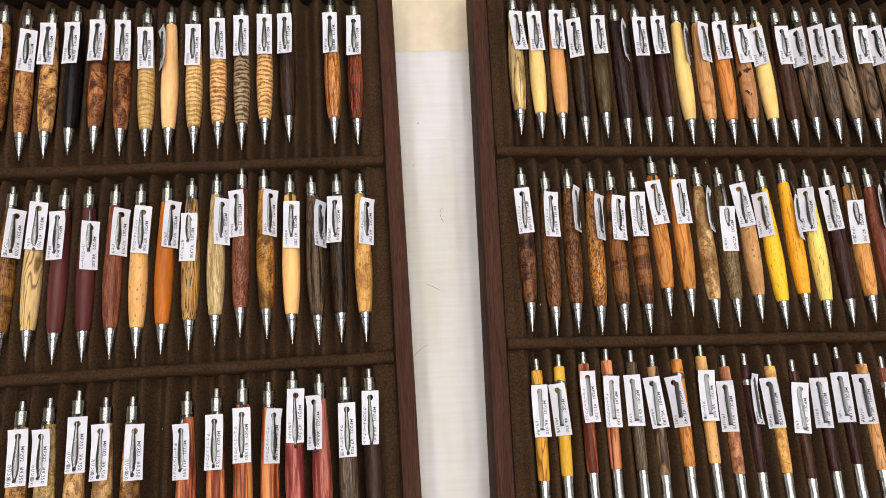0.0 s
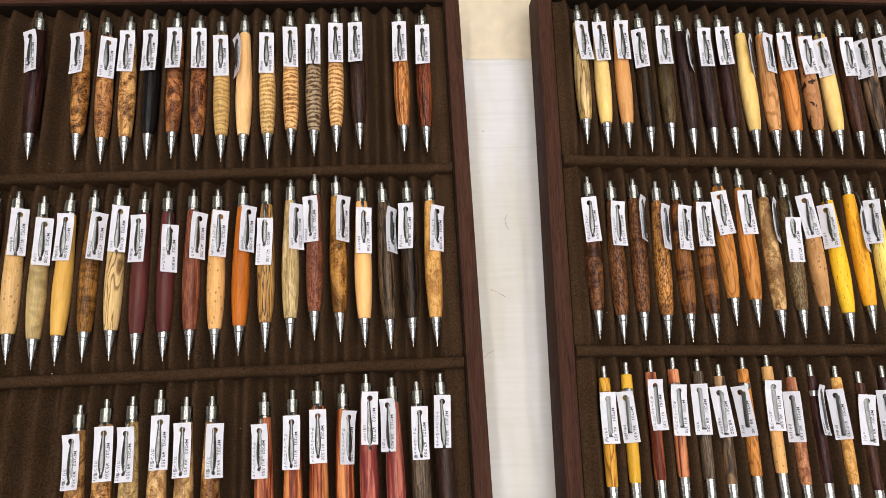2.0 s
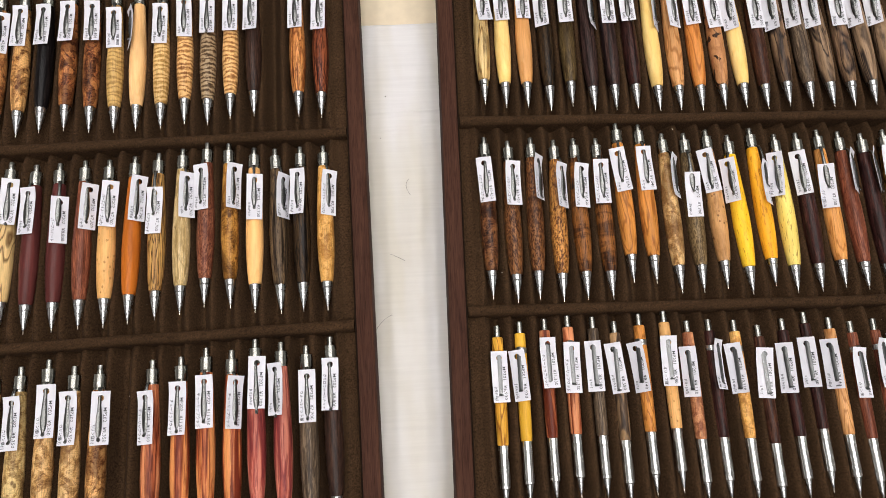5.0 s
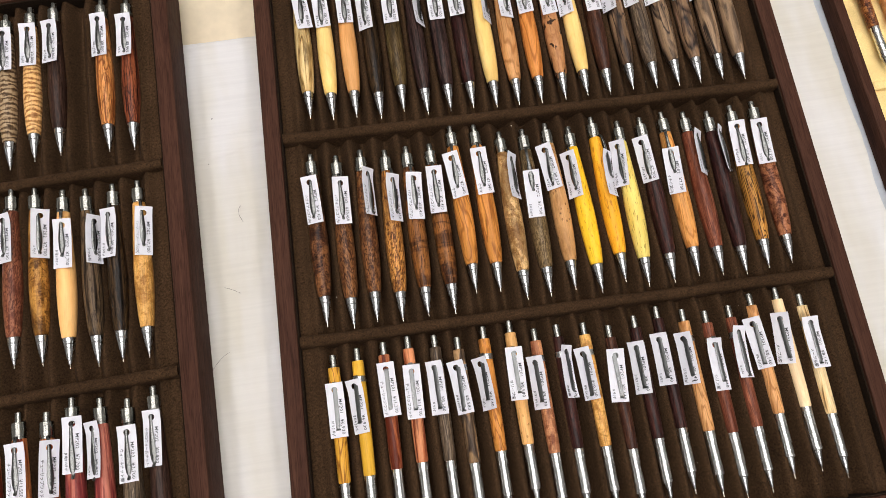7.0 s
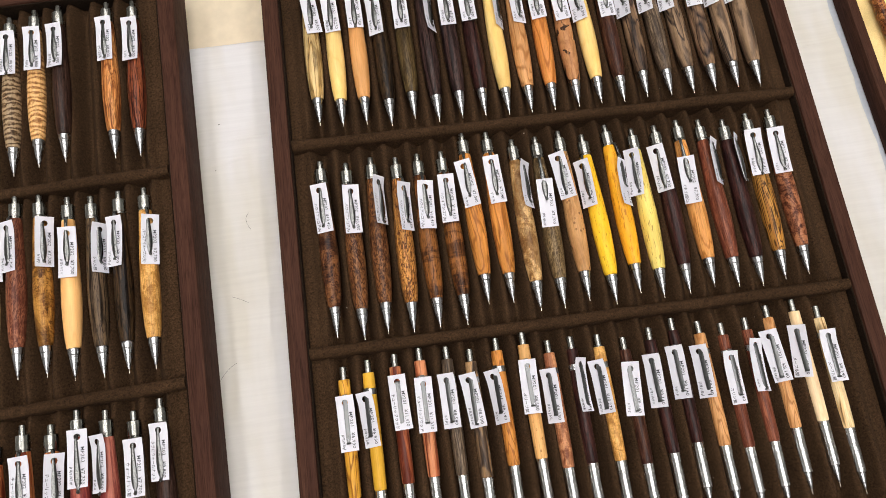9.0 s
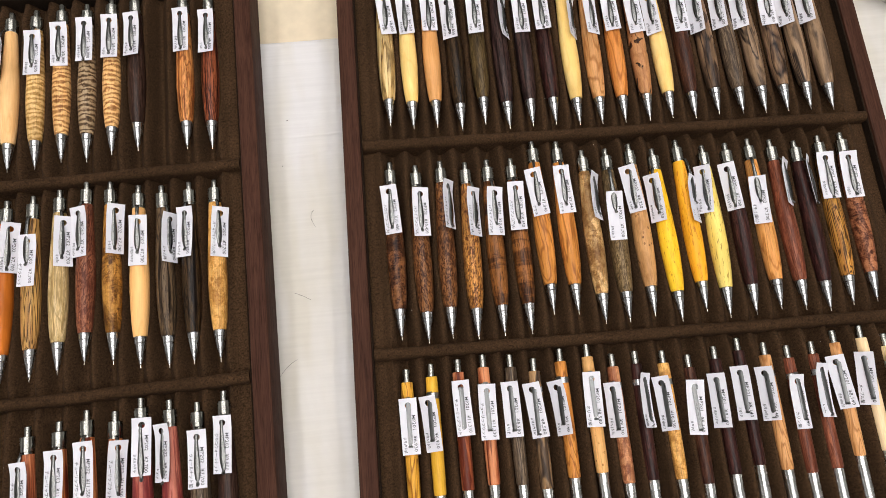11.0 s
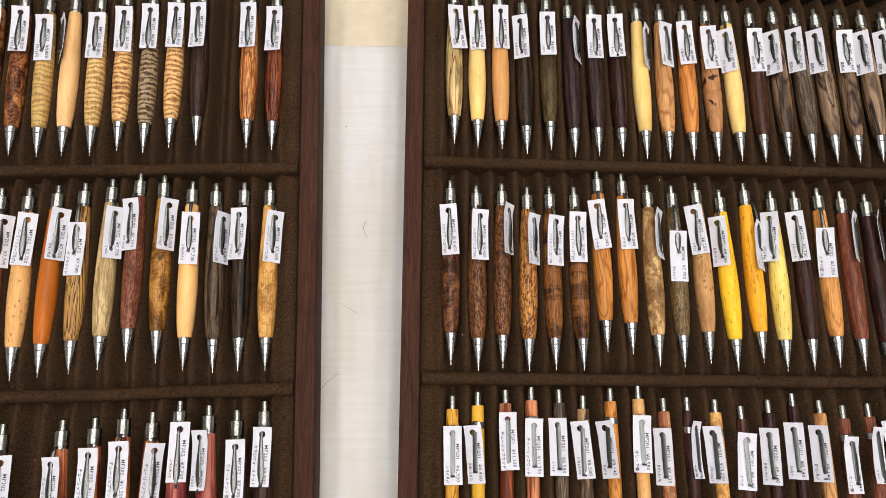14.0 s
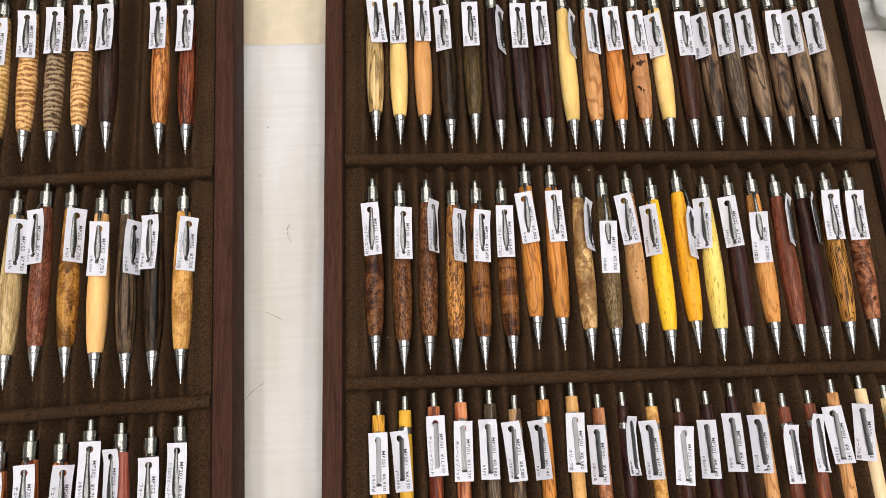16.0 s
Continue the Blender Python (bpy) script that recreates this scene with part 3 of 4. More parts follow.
MESHES = {}
for kind, spec in (("bulb", BULB), ("slim", SLIM)):
    for name, (profile, material, seg) in spec.items():
        MESHES[kind, name] = mesh_of(name, lathe(profile, seg), material, 22)
MESHES["slim", "grip"] = mesh_of("grip", lathe(grip_profile(), 28), ALU, 30)
MESHES["slim", "clip_band"] = mesh_of("clip_band", lathe([(108.6, 4.1), (108.6, 4.5), (108.9, 4.65), (112.6, 4.6), (112.8, 4.5), (112.8, 4.0)], 28), CHROME, 30)
MESHES["bulb", "clip"] = mesh_of("clip", clip_bulb(), CLIP_STEEL, 40)
MESHES["slim", "clip"] = mesh_of("clip", clip_slim(), STEEL, 40)
for kind, profile in (("bulb", BULB_WOOD), ("slim", SLIM_WOOD)):
    base = mesh_of("barrel", lathe(profile, 32), PAPER, 40)
    for name, material in WOODS.items():
        me = base.copy()
        me.materials[0] = material
        MESHES[kind, "barrel_" + name] = me

# ---- price tags ----
TAG_W, TAG_L = 12.2, 37.4


def tag_bend(u, x, variant):
    """Height of a tag over its seat, in millimetres, at u from its top and x from its middle."""
    rnd = random.Random(variant)
    tail, twist = rnd.uniform(-0.2, 1.6), rnd.uniform(-0.09, 0.09)
    lift = 2.0 * max(0.0, 1 - u / 9.0) ** 1.3
    return lift + tail * max(0.0, (u - 22) / 17) ** 2 + twist * x * u / 39 - 0.012 * x * x * rnd.uniform(-0.6, 1.0)


def tag_mesh(variant):
    bm = bmesh.new()
    cols = [-TAG_W / 2, -3.2, -1.6, 0, 1.6, 3.2, TAG_W / 2]
    rows = [0, 1.6, 3.2, 4.8, 6.4, 8.0, 12, 16, 20, 24, 28, 32, 35, TAG_L]

    def vert(x, u):
        return bm.verts.new((x / 1000, (TAG_L / 2 - u) / 1000, tag_bend(u, x, variant) / 1000))
    inner = {}
    for under in (False, True):
        def at(x, u):
            v = vert(x, u)
            v.co.z -= 0.00025 if under else 0
            return v
        grid = [[at(x, u) if not (2 <= i <= 4 and 2 <= j <= 4) else None for i, x in enumerate(cols)] for j, u in enumerate(rows)]
        faces = []
        for j in range(len(rows) - 1):
            for i in range(len(cols) - 1):
                if not (1 <= i <= 4 and 1 <= j <= 4):
                    faces.append((grid[j + 1][i], grid[j + 1][i + 1], grid[j][i + 1], grid[j][i]))
        around = [grid[1][i] for i in range(1, 5)] + [grid[j][5] for j in range(1, 5)] + [grid[5][i] for i in range(5, 1, -1)] + [grid[j][1] for j in range(5, 1, -1)]
        hole = []
        for v in around:
            x, u = v.co.x * 1000, TAG_L / 2 - v.co.y * 1000
            d = Vector((x, u - 4.8)).normalized() * 2.1
            hole.append(at(d.x, 4.8 + d.y))
        for k in range(16):
            j = (k + 1) % 16
            faces.append((hole[k], hole[j], around[j], around[k]))
        for f in faces:
            bm.faces.new(f[::-1] if under else f)
        last = len(rows) - 1
        outer = [grid[0][i] for i in range(6)] + [grid[j][6] for j in range(last)] + [grid[last][i] for i in range(6, 0, -1)] + [grid[j][0] for j in range(last, 0, -1)]
        inner[under] = (outer, hole)
    for way in (0, 1):
        a, b = inner[False][way], inner[True][way]
        for k in range(len(a)):
            j = (k + 1) % len(a)
            f = (a[k], a[j], b[j], b[k])
            bm.faces.new(f if way == 0 else f[::-1])
    return mesh_of("price_tag", bm, PAPER, 50, False)


def lettering(text, variant):
    """The printed line along the card's edge, laid on the bent card."""
    cu = bpy.data.curves.new("lettering", "FONT")
    cu.body, cu.size, cu.resolution_u = text, 3.3, 2
    cu.space_character, cu.offset = 1.05, 0.012
    ob = bpy.data.objects.new("lettering", cu)
    me = bpy.data.meshes.new_from_object(ob)
    bpy.data.objects.remove(ob)
    wide = max(v.co.x for v in me.vertices)
    k = 24.3 / wide
    for v in me.vertices:
        u, x = 11.3 + v.co.x * k, 2.1 + v.co.y * 0.95
        v.co = Vector((x / 1000, (TAG_L / 2 - u) / 1000, (tag_bend(u, x, variant) + 0.30) / 1000))
    me.materials.clear()
    me.materials.append(INK)
    return me


def note(text, variant):
    """The handwritten wood name along the other edge."""
    cu = bpy.data.curves.new("handwriting", "FONT")
    cu.body, cu.size, cu.resolution_u, cu.offset = text, 2.7, 1, 0.02
    ob = bpy.data.objects.new("handwriting", cu)
    me = bpy.data.meshes.new_from_object(ob)
    bpy.data.objects.remove(ob)
    wide = max(v.co.x for v in me.vertices)
    k = min(1.0, 25.0 / wide)
    for v in me.vertices:
        u, x = 36.3 - (wide - v.co.x) * k, -5.0 + v.co.y
        v.co = Vector((x / 1000, (TAG_L / 2 - u) / 1000, (tag_bend(u, x, variant) + 0.30) / 1000))
    me.materials.clear()
    me.materials.append(INK)
    return me


def bars(variant):
    """A handwritten line that cannot be read, as a broken row of plain bars."""
    rnd = random.Random(50 + variant)
    bm = bmesh.new()
    u = rnd.uniform(23, 29)
    while u < 35.0:
        for k in range(rnd.choice((2, 3))):
            x0, w, n = -3.7 + rnd.uniform(-0.4, 0.4), rnd.uniform(0.5, 1.1), rnd.uniform(0.22, 0.34)
            vs = []
            for x, uu in ((x0 - w, u), (x0 + w, u), (x0 + w, u + n), (x0 - w, u + n)):
                vs.append(bm.verts.new((x / 1000, (TAG_L / 2 - uu) / 1000, (tag_bend(uu, x, variant) + 0.30) / 1000)))
            bm.faces.new(vs)
            u += rnd.uniform(0.5, 0.75)
        u += rnd.uniform(0.35, 0.6)
    return mesh_of("handwriting", bm, INK, 0)


VARIANTS = 7
TAGS = [tag_mesh(v) for v in range(VARIANTS)]
NOTES = [bars(v) for v in range(VARIANTS)]
LINES = {}
COLOURS = dict(
    rosewood="dark purple-brown", burl_dark="amber and dark brown", burl_brown="mid-brown", burl_amber="amber", burl_red="red-brown", burl_tan="tan", burl_pale="pale tan", burl_speckle="tan", burl_mahogany="dark mahogany", burl_spotted="tan dark-spotted", burl_rose="rosy brown", burl_umber="dark amber-brown", burl_purple="purple-brown", burl_pink="pinkish tan", ebony="black", ebony_brown="blackish brown", curly_olive="olive tan", curly_tan="sandy tan", curly_strong="tan and brown", curly_grey="grey-brown", curly_sand="sand-coloured", curly_brown="dark olive-brown", maple="pale peach", boxwood="soft yellow", boxwood_pale="pale yellow", peach="light peach", cream="cream", walnut_dark="very dark brown", walnut_red="dark reddish-brown", walnut_grey="grey-brown", walnut_olive="olive grey-brown", zebra_orange="orange", zebra_bocote="amber and black", zebra_yellow="golden yellow", zebrano="tan and dark brown", rosewood_red="dark red-brown", cherry="light orange-brown", cherry_light="light orange", cherry_pale="pale orange-tan", orange_wood="bright orange-brown", amber_plain="glossy amber orange", birdseye_cream="cream", birdseye="honey-coloured", birdseye_gold="golden tan", swirl_cream="cream and brown", swirl_dark="dark brown and tan", swirl_grey="grey-tan", swirl_tan="tan and dark brown", olivewood="tan olive", olive_brown="dark olive-brown", purple="plum purple", purple_dark="dark plum", redwood="reddish-brown", wenge="near-black brown", padauk_brown="warm red-brown", sumac="pale olive-yellow", bog_oak="dark grey-brown", koa="mid-brown", koa_swirl="amber and dark brown", koa_band="banded brown", keyaki="orange-brown", yellow="bright yellow", yellow_gold="golden yellow", yellow_orange="orange-yellow", yellow_pale="mottled yellow", tulip_red="orange-red", tulip_orange="orange and red", tulip_pink="pinkish red", spalted="cream with dark lines")
PLACES = dict(La="upper row of the half-empty tray", Lb="middle row of the half-empty tray", Lc="lower row of the half-empty tray", Ra="upper row of the full tray", Rb="middle row of the full tray", Rc="lower row of the full tray", Y="yellow-lined tray")
count, order = [0], {}
NAMES = {
    ("Lb", 9): "\u30d1\u30fc\u30d7\u30eb\u30cf\u30fc\u30c8", ("Lb", 13): "\u30bc\u30d6\u30e9\u30a6\u30c3\u30c9", ("Lb", 18): "\u30b7\u30e3\u30e0\u67ff",
    ("Lb", 11): "\u30d0\u30fc\u30ba\u30a2\u30a4\u30e1\u30fc\u30d7\u30eb(\u5927)", ("Lb", 20): "\u30d0\u30fc\u30ba\u30a2\u30a4\u30e1\u30fc\u30d7\u30eb(\u5927)",
    ("Lc", 13): "\u30a6\u30a9\u30fc\u30eb\u30ca\u30c3\u30c8\u674f".replace("\u674f", "\u6722"), ("Lc", 14): "\u30af\u30e9\u30ed\u30a6\u30a9\u30fc\u30eb\u30ca\u30c3\u30c8",
    ("Rb", 16): "\u30a4\u30c1\u30a4(\u5bcc\u5c71)", ("Rc", 8): "\u30aa\u30ea\u30fc\u30d6\u7624", ("Rc", 10): "\u672c\u7d2b\u6a80", ("Rc", 16): "\u30ab\u30ea\u30f3\u6722",
    ("Rc", 19): "\u30e1\u30fc\u30d7\u30eb\u6722", ("Rc", 20): "\u30e1\u30fc\u30d7\u30eb\u6722", ("Rb", 7): "\u30b1\u30e4\u30ad", ("Rb", 8): "\u30b1\u30e4\u30ad"}
for k in range(1, 7):
    NAMES["Lc", k] = "\u30ab\u30ea\u30f3\u7624(1)"
    NAMES["Rb", k] = "\u30cf\u30ef\u30a4\u30a2\u30f3\u30b3\u30a2(A)"
for spot in (("Lc", 7), ("Lc", 8), ("Lc", 9), ("Lc", 10), ("Rc", 3), ("Rc", 4)):
    NAMES[spot] = "\u30c1\u30e5\u30fc\u30ea\u30c3\u30d7\u30a6\u30c3\u30c9"


# cards that hang over the side of their pencil, and by how many degrees more than the rest
NAMES["Lb", 6], NAMES["Lb", 10] = "\u30a2\u30ab\u30b7\u30a2\u6722", "\u30b8\u30e3\u30e9"
LEAN = {("Rb", 3): 24, ("Rb", 4): 14, ("Rb", 9): 26, ("Rb", 13): 24, ("Rb", 17): 26, ("Rb", 18): 42, ("Ra", 6): 30, ("Ra", 9): 28, ("Ra", 10): 12,
        ("La", 9): -26, ("Lb", 18): 14, ("Lc", 10): 14, ("Rc", 10): 26, ("Rc", 16): 24, ("Rc", 17): 42}
for k in range(15, 21):
    NAMES["Ra", k] = "\u9ed2\u67ff(A)"


def pencil(row, x, y, turn, wood_name, tag_s, tag_off, tag_turn, price):
    """A pencil with its tip at x, y, turned from the y axis, and the card that hangs on its clip."""
    kind = "slim" if row in ("Rc", "Y") else "bulb"
    count[0] += 1
    order[row] = order.get(row, 0) + 1
    rnd = random.Random(count[0] * 7)
    axis = 0.0308 if kind == "slim" else 0.0325
    if row == "Y":
        axis = 0.0116
    at = pose(x, y, axis, 0, 0, turn)
    seat = 5.9 if kind == "slim" else 7.35
    roll = math.degrees(math.asin(max(-0.64, min(0.64, 0.85 * tag_off / (seat + 0.9)))))
    lean = LEAN.get((row, order[row]), 0)
    roll += 0.6 * lean
    colour = COLOURS[wood_name]
    label = f"slim {colour} mechanical pencil, metal grip, in felt tray" if kind == "slim" else f"{colour} mechanical pencil with chrome tip in felt tray"
    ob = thing("mechanical_pencil", at, label, "mechanical pencil", "pencils in the " + PLACES[row])
    child("barrel", MESHES[kind, "barrel_" + wood_name], ob, COLOURS[wood_name] + " turned wooden barrel").matrix_basis = pose(0, 0, 0, 0, rnd.uniform(0, 360), 0)
    made = {}
    for name, under in (("tip_cone", ""), ("lead_pipe", "tip_cone"), ("grip", ""), ("cap", ""), ("push_button", "cap"), ("clip_band", ""), ("clip", "clip_band")):
        if (kind, name) in MESHES:
            made[name] = child(name, MESHES[kind, name], made.get(under, ob))
            if name == "clip_band" or (name == "clip" and under not in made):
                made[name].matrix_basis = pose(0, 0, 0, 0, roll, 0)
    if not price:
        return
    v = count[0] % VARIANTS
    m = at @ pose(0, 0, 0, 0, roll, 0) @ pose(max(-1.3, min(1.3, tag_off - (seat + 0.9) * math.sin(radians(roll)))) / 1000, tag_s / 1000, seat / 1000, 0, 0.4 * lean, tag_turn)
    card = new("price_tag", TAGS[v])
    card.matrix_basis = m
    tagged(card, "white paper price tag with punched hole on a pencil clip", "price tag", "price tags on the pencils")
    text = ("MP201" if kind == "slim" else "MP202") + "   \u00a5" + price
    if (text, v) not in LINES:
        LINES[text, v] = lettering(text, v)
    tagged(child("printed_line", LINES[text, v], card, "small black print"), kind="stuff")
    name = NAMES.get((row, order[row]))
    if name and (name, v) not in LINES:
        LINES[name, v] = note(name, v)
    tagged(child("handwriting", LINES[name, v] if name else NOTES[v], card, "black handwriting"), kind="stuff")


pencil("La", -0.4309, -0.0108, 4.5, "rosewood", 95, -2.9, 4, "8,800")
pencil("La", -0.3940, -0.0101, 4.3, "burl_dark", 93, -1.8, 1, "8,800")
pencil("La", -0.3739, -0.0131, 4.9, "burl_brown", 93, 3.9, -2, "8,800")
pencil("La", -0.3560, -0.0118, 4.3, "burl_amber", 98, 0.1, -2, "8,800")
pencil("La", -0.3383, -0.0085, 3.5, "ebony", 96, -0.4, -1, "8,800")
pencil("La", -0.3190, -0.0066, 3.5, "burl_red", 97, 0.0, -1, "8,800")
pencil("La", -0.2988, -0.0082, 4.0, "burl_red", 99, 1.5, 1, "8,800")
pencil("La", -0.2791, -0.0083, 4.6, "curly_olive", 93, 1.0, 1, "8,800")
pencil("La", -0.2617, -0.0069, 3.7, "maple", 93, -4.7, 1, "8,800")
pencil("La", -0.2419, -0.0055, 4.1, "curly_tan", 94, 0.6, -1, "8,800")
pencil("La", -0.2231, -0.0011, 3.8, "curly_strong", 96, 1.0, 1, "8,800")
pencil("La", -0.2044, -0.0018, 3.4, "curly_grey", 100, 0.7, -0, "8,800")
pencil("La", -0.1863, 0.0031, 3.1, "curly_strong", 97, 0.9, 0, "8,800")
pencil("La", -0.1670, 0.0056, 3.6, "walnut_dark", 96, -1.2, -1, "8,800")
pencil("La", -0.1304, 0.0048, 3.2, "zebra_orange", 99, -0.7, -1, "8,800")
pencil("La", -0.1117, 0.0042, 2.5, "rosewood_red", 97, -0.8, -1, "8,800")
pencil("Lb", -0.4578, -0.1706, 5.1, "cherry", 90, 3.1, 1, "7,700")
pencil("Lb", -0.4396, -0.1732, 3.9, "burl_purple", 96, 1.8, 1, "9,350")
pencil("Lb", -0.4196, -0.1729, 5.3, "birdseye_cream", 100, 5.2, -1, "11,550")
pencil("Lb", -0.4010, -0.1764, 4.7, "curly_sand", 96, 4.6, -1, "7,700")
pencil("Lb", -0.3847, -0.1737, 3.0, "boxwood", 97, 0.7, -1, "8,800")
pencil("Lb", -0.3654, -0.1709, 3.6, "curly_brown", 96, 7.2, -2, "7,700")
pencil("Lb", -0.3462, -0.1693, 3.8, "swirl_cream", 100, 3.7, -2, "7,700")
pencil("Lb", -0.3276, -0.1716, 3.3, "purple", 95, -1.2, -1, "8,800")
pencil("Lb", -0.3072, -0.1702, 4.3, "purple", 86, 4.6, 0, "8,800")
pencil("Lb", -0.2881, -0.1683, 4.1, "redwood", 95, 7.3, -2, "7,700")
pencil("Lb", -0.2697, -0.1677, 3.9, "birdseye", 96, 3.6, -3, "7,700")
pencil("Lb", -0.2522, -0.1651, 2.9, "amber_plain", 98, 5.9, -2, "7,700")
pencil("Lb", -0.2325, -0.1624, 3.5, "zebrano", 85, -0.1, -2, "7,700")
pencil("Lb", -0.2140, -0.1587, 3.4, "sumac", 94, 5.8, 0, "7,700")
pencil("Lb", -0.1962, -0.1532, 2.9, "padauk_brown", 95, -2.5, 1, "7,700")
pencil("Lb", -0.1764, -0.1542, 4.1, "burl_umber", 97, 5.7, -2, "7,700")
pencil("Lb", -0.1577, -0.1582, 3.3, "peach", 91, 1.8, -1, "7,700")
pencil("Lb", -0.1379, -0.1590, 4.6, "bog_oak", 93, 6.2, -3, "8,800")
pencil("Lb", -0.1212, -0.1576, 3.2, "ebony_brown", 95, -2.2, -3, "8,800")
pencil("Lb", -0.1029, -0.1569, 3.1, "birdseye_gold", 93, 4.8, -3, "7,700")
pencil("Lc", -0.3523, -0.3366, 3.8, "burl_amber", 96, -0.9, 2, "9,350")
pencil("Lc", -0.3342, -0.3323, 3.8, "burl_amber", 97, 2.5, 1, "9,350")
pencil("Lc", -0.3158, -0.3304, 3.8, "burl_pale", 95, -1.1, 0, "9,350")
pencil("Lc", -0.2966, -0.3256, 3.8, "burl_tan", 98, 2.9, 0, "9,350")
pencil("Lc", -0.2776, -0.3306, 3.8, "burl_tan", 98, 0.0, 0, "9,350")
pencil("Lc", -0.2592, -0.3302, 3.8, "burl_amber", 97, 4.3, -0, "9,350")
pencil("Lc", -0.2217, -0.3272, 3.8, "tulip_red", 94, -2.2, 0, "11,550")
pencil("Lc", -0.2013, -0.3253, 3.8, "tulip_orange", 98, 0.1, -1, "11,550")
pencil("Lc", -0.1834, -0.3190, 3.8, "tulip_orange", 96, 0.8, 0, "11,550")
pencil("Lc", -0.1647, -0.3210, 3.8, "tulip_orange", 97, 3.8, -3, "11,550")
pencil("Lc", -0.1478, -0.3133, 3.8, "tulip_pink", 103, 2.4, -2, "7,700")
pencil("Lc", -0.1286, -0.3158, 3.8, "tulip_pink", 101, -4.0, -1, "8,800")
pencil("Lc", -0.1099, -0.3186, 3.8, "walnut_grey", 98, 0.9, -1, "7,700")
pencil("Lc", -0.0922, -0.3123, 3.8, "walnut_dark", 100, -0.6, -3, "8,800")
pencil("Ra", 0.0240, 0.0153, 0.9, "olivewood", 95, 2.0, 6, "8,800")
pencil("Ra", 0.0418, 0.0124, 0.9, "boxwood_pale", 98, -0.5, 3, "8,250")
pencil("Ra", 0.0602, 0.0124, 0.9, "cherry_pale", 100, 0.2, 1, "8,250")
pencil("Ra", 0.0794, 0.0090, 1.2, "ebony_brown", 96, -3.3, 1, "8,800")
pencil("Ra", 0.0978, 0.0133, 0.9, "olive_brown", 95, -0.6, 0, "8,800")
pencil("Ra", 0.1165, 0.0085, 1.4, "wenge", 96, 4.4, 0, "8,800")
pencil("Ra", 0.1349, 0.0099, 1.3, "wenge", 98, 0.4, -0, "8,800")
pencil("Ra", 0.1532, 0.0104, 1.4, "purple_dark", 99, -0.9, 0, "8,800")
pencil("Ra", 0.1719, 0.0090, 1.1, "boxwood_pale", 93, 4.4, -2, "8,800")
pencil("Ra", 0.1899, 0.0090, 0.6, "cherry", 95, 1.6, 1, "8,800")
pencil("Ra", 0.2085, 0.0092, 0.3, "orange_wood", 97, -1.7, 2, "8,800")
pencil("Ra", 0.2281, 0.0099, 0.8, "burl_spotted", 93, -1.3, 2, "8,800")
pencil("Ra", 0.2464, 0.0109, 1.2, "boxwood_pale", 91, -5.1, 1, "8,800")
pencil("Ra", 0.2650, 0.0099, 0.8, "walnut_red", 93, -0.4, 1, "8,800")
pencil("Ra", 0.2843, 0.0124, 0.6, "swirl_dark", 90, -6.7, -1, "10,450")
pencil("Ra", 0.3040, 0.0118, 1.4, "walnut_grey", 94, -6.0, -2, "10,450")
pencil("Ra", 0.3226, 0.0119, 1.6, "swirl_grey", 94, -7.0, -2, "10,450")
pencil("Ra", 0.3408, 0.0124, 1.1, "swirl_dark", 93, -1.9, -2, "10,450")
pencil("Ra", 0.3597, 0.0134, 0.8, "swirl_grey", 93, -7.0, -1, "10,450")
pencil("Ra", 0.3781, 0.0120, 0.9, "swirl_grey", 96, -8.4, -1, "10,450")
pencil("Rb", 0.0237, -0.1504, 1.1, "burl_mahogany", 96, -1.2, 3, "10,450")
pencil("Rb", 0.0428, -0.1537, 1.0, "koa", 96, 1.8, -1, "10,450")
pencil("Rb", 0.0599, -0.1512, 0.2, "koa", 99, 4.5, 1, "10,450")
pencil("Rb", 0.0784, -0.1533, 0.0, "koa_swirl", 94, 4.0, 1, "10,450")
pencil("Rb", 0.0974, -0.1521, 1.0, "koa_band", 92, 2.2, -3, "10,450")
pencil("Rb", 0.1172, -0.1520, 1.6, "koa_band", 95, -0.4, -2, "10,450")
pencil("Rb", 0.1345, -0.1388, 1.3, "keyaki", 92, -2.3, 5, "7,040")
pencil("Rb", 0.1525, -0.1399, 1.0, "keyaki", 94, 0.1, 2, "7,040")
pencil("Rb", 0.1716, -0.1481, 1.0, "burl_tan", 96, 4.3, -4, "7,700")
pencil("Rb", 0.1893, -0.1479, 0.6, "walnut_olive", 79, -1.0, -2, "7,700")
pencil("Rb", 0.2083, -0.1449, 0.7, "burl_speckle", 97, -4.6, 5, "8,250")
pencil("Rb", 0.2279, -0.1498, 1.4, "yellow", 94, -8.0, 0, "8,250")
pencil("Rb", 0.2469, -0.1437, 1.2, "yellow_orange", 85, 3.6, -4, "9,350")
pencil("Rb", 0.2638, -0.1493, -0.3, "yellow_pale", 98, -7.3, -4, "9,350")
pencil("Rb", 0.2837, -0.1483, 0.3, "purple_dark", 98, -4.7, 2, "7,700")
pencil("Rb", 0.3030, -0.1456, 0.7, "cherry_light", 83, -3.3, -3, "7,700")
pencil("Rb", 0.3214, -0.1473, 1.0, "redwood", 98, 3.3, -5, "7,700")
pencil("Rb", 0.3396, -0.1491, 0.5, "purple_dark", 101, 1.9, 2, "8,800")
pencil("Rb", 0.3578, -0.1459, -0.2, "zebra_bocote", 100, -2.2, -2, "10,450")
pencil("Rb", 0.3763, -0.1443, -0.3, "burl_rose", 98, -2.6, -2, "7,700")
pencil("Rc", 0.0267, -0.3037, 0.7, "zebra_yellow", 94, 0.0, 1, "6,930")
pencil("Rc", 0.0441, -0.3009, 0.7, "yellow_gold", 92, -3.2, 4, "6,930")
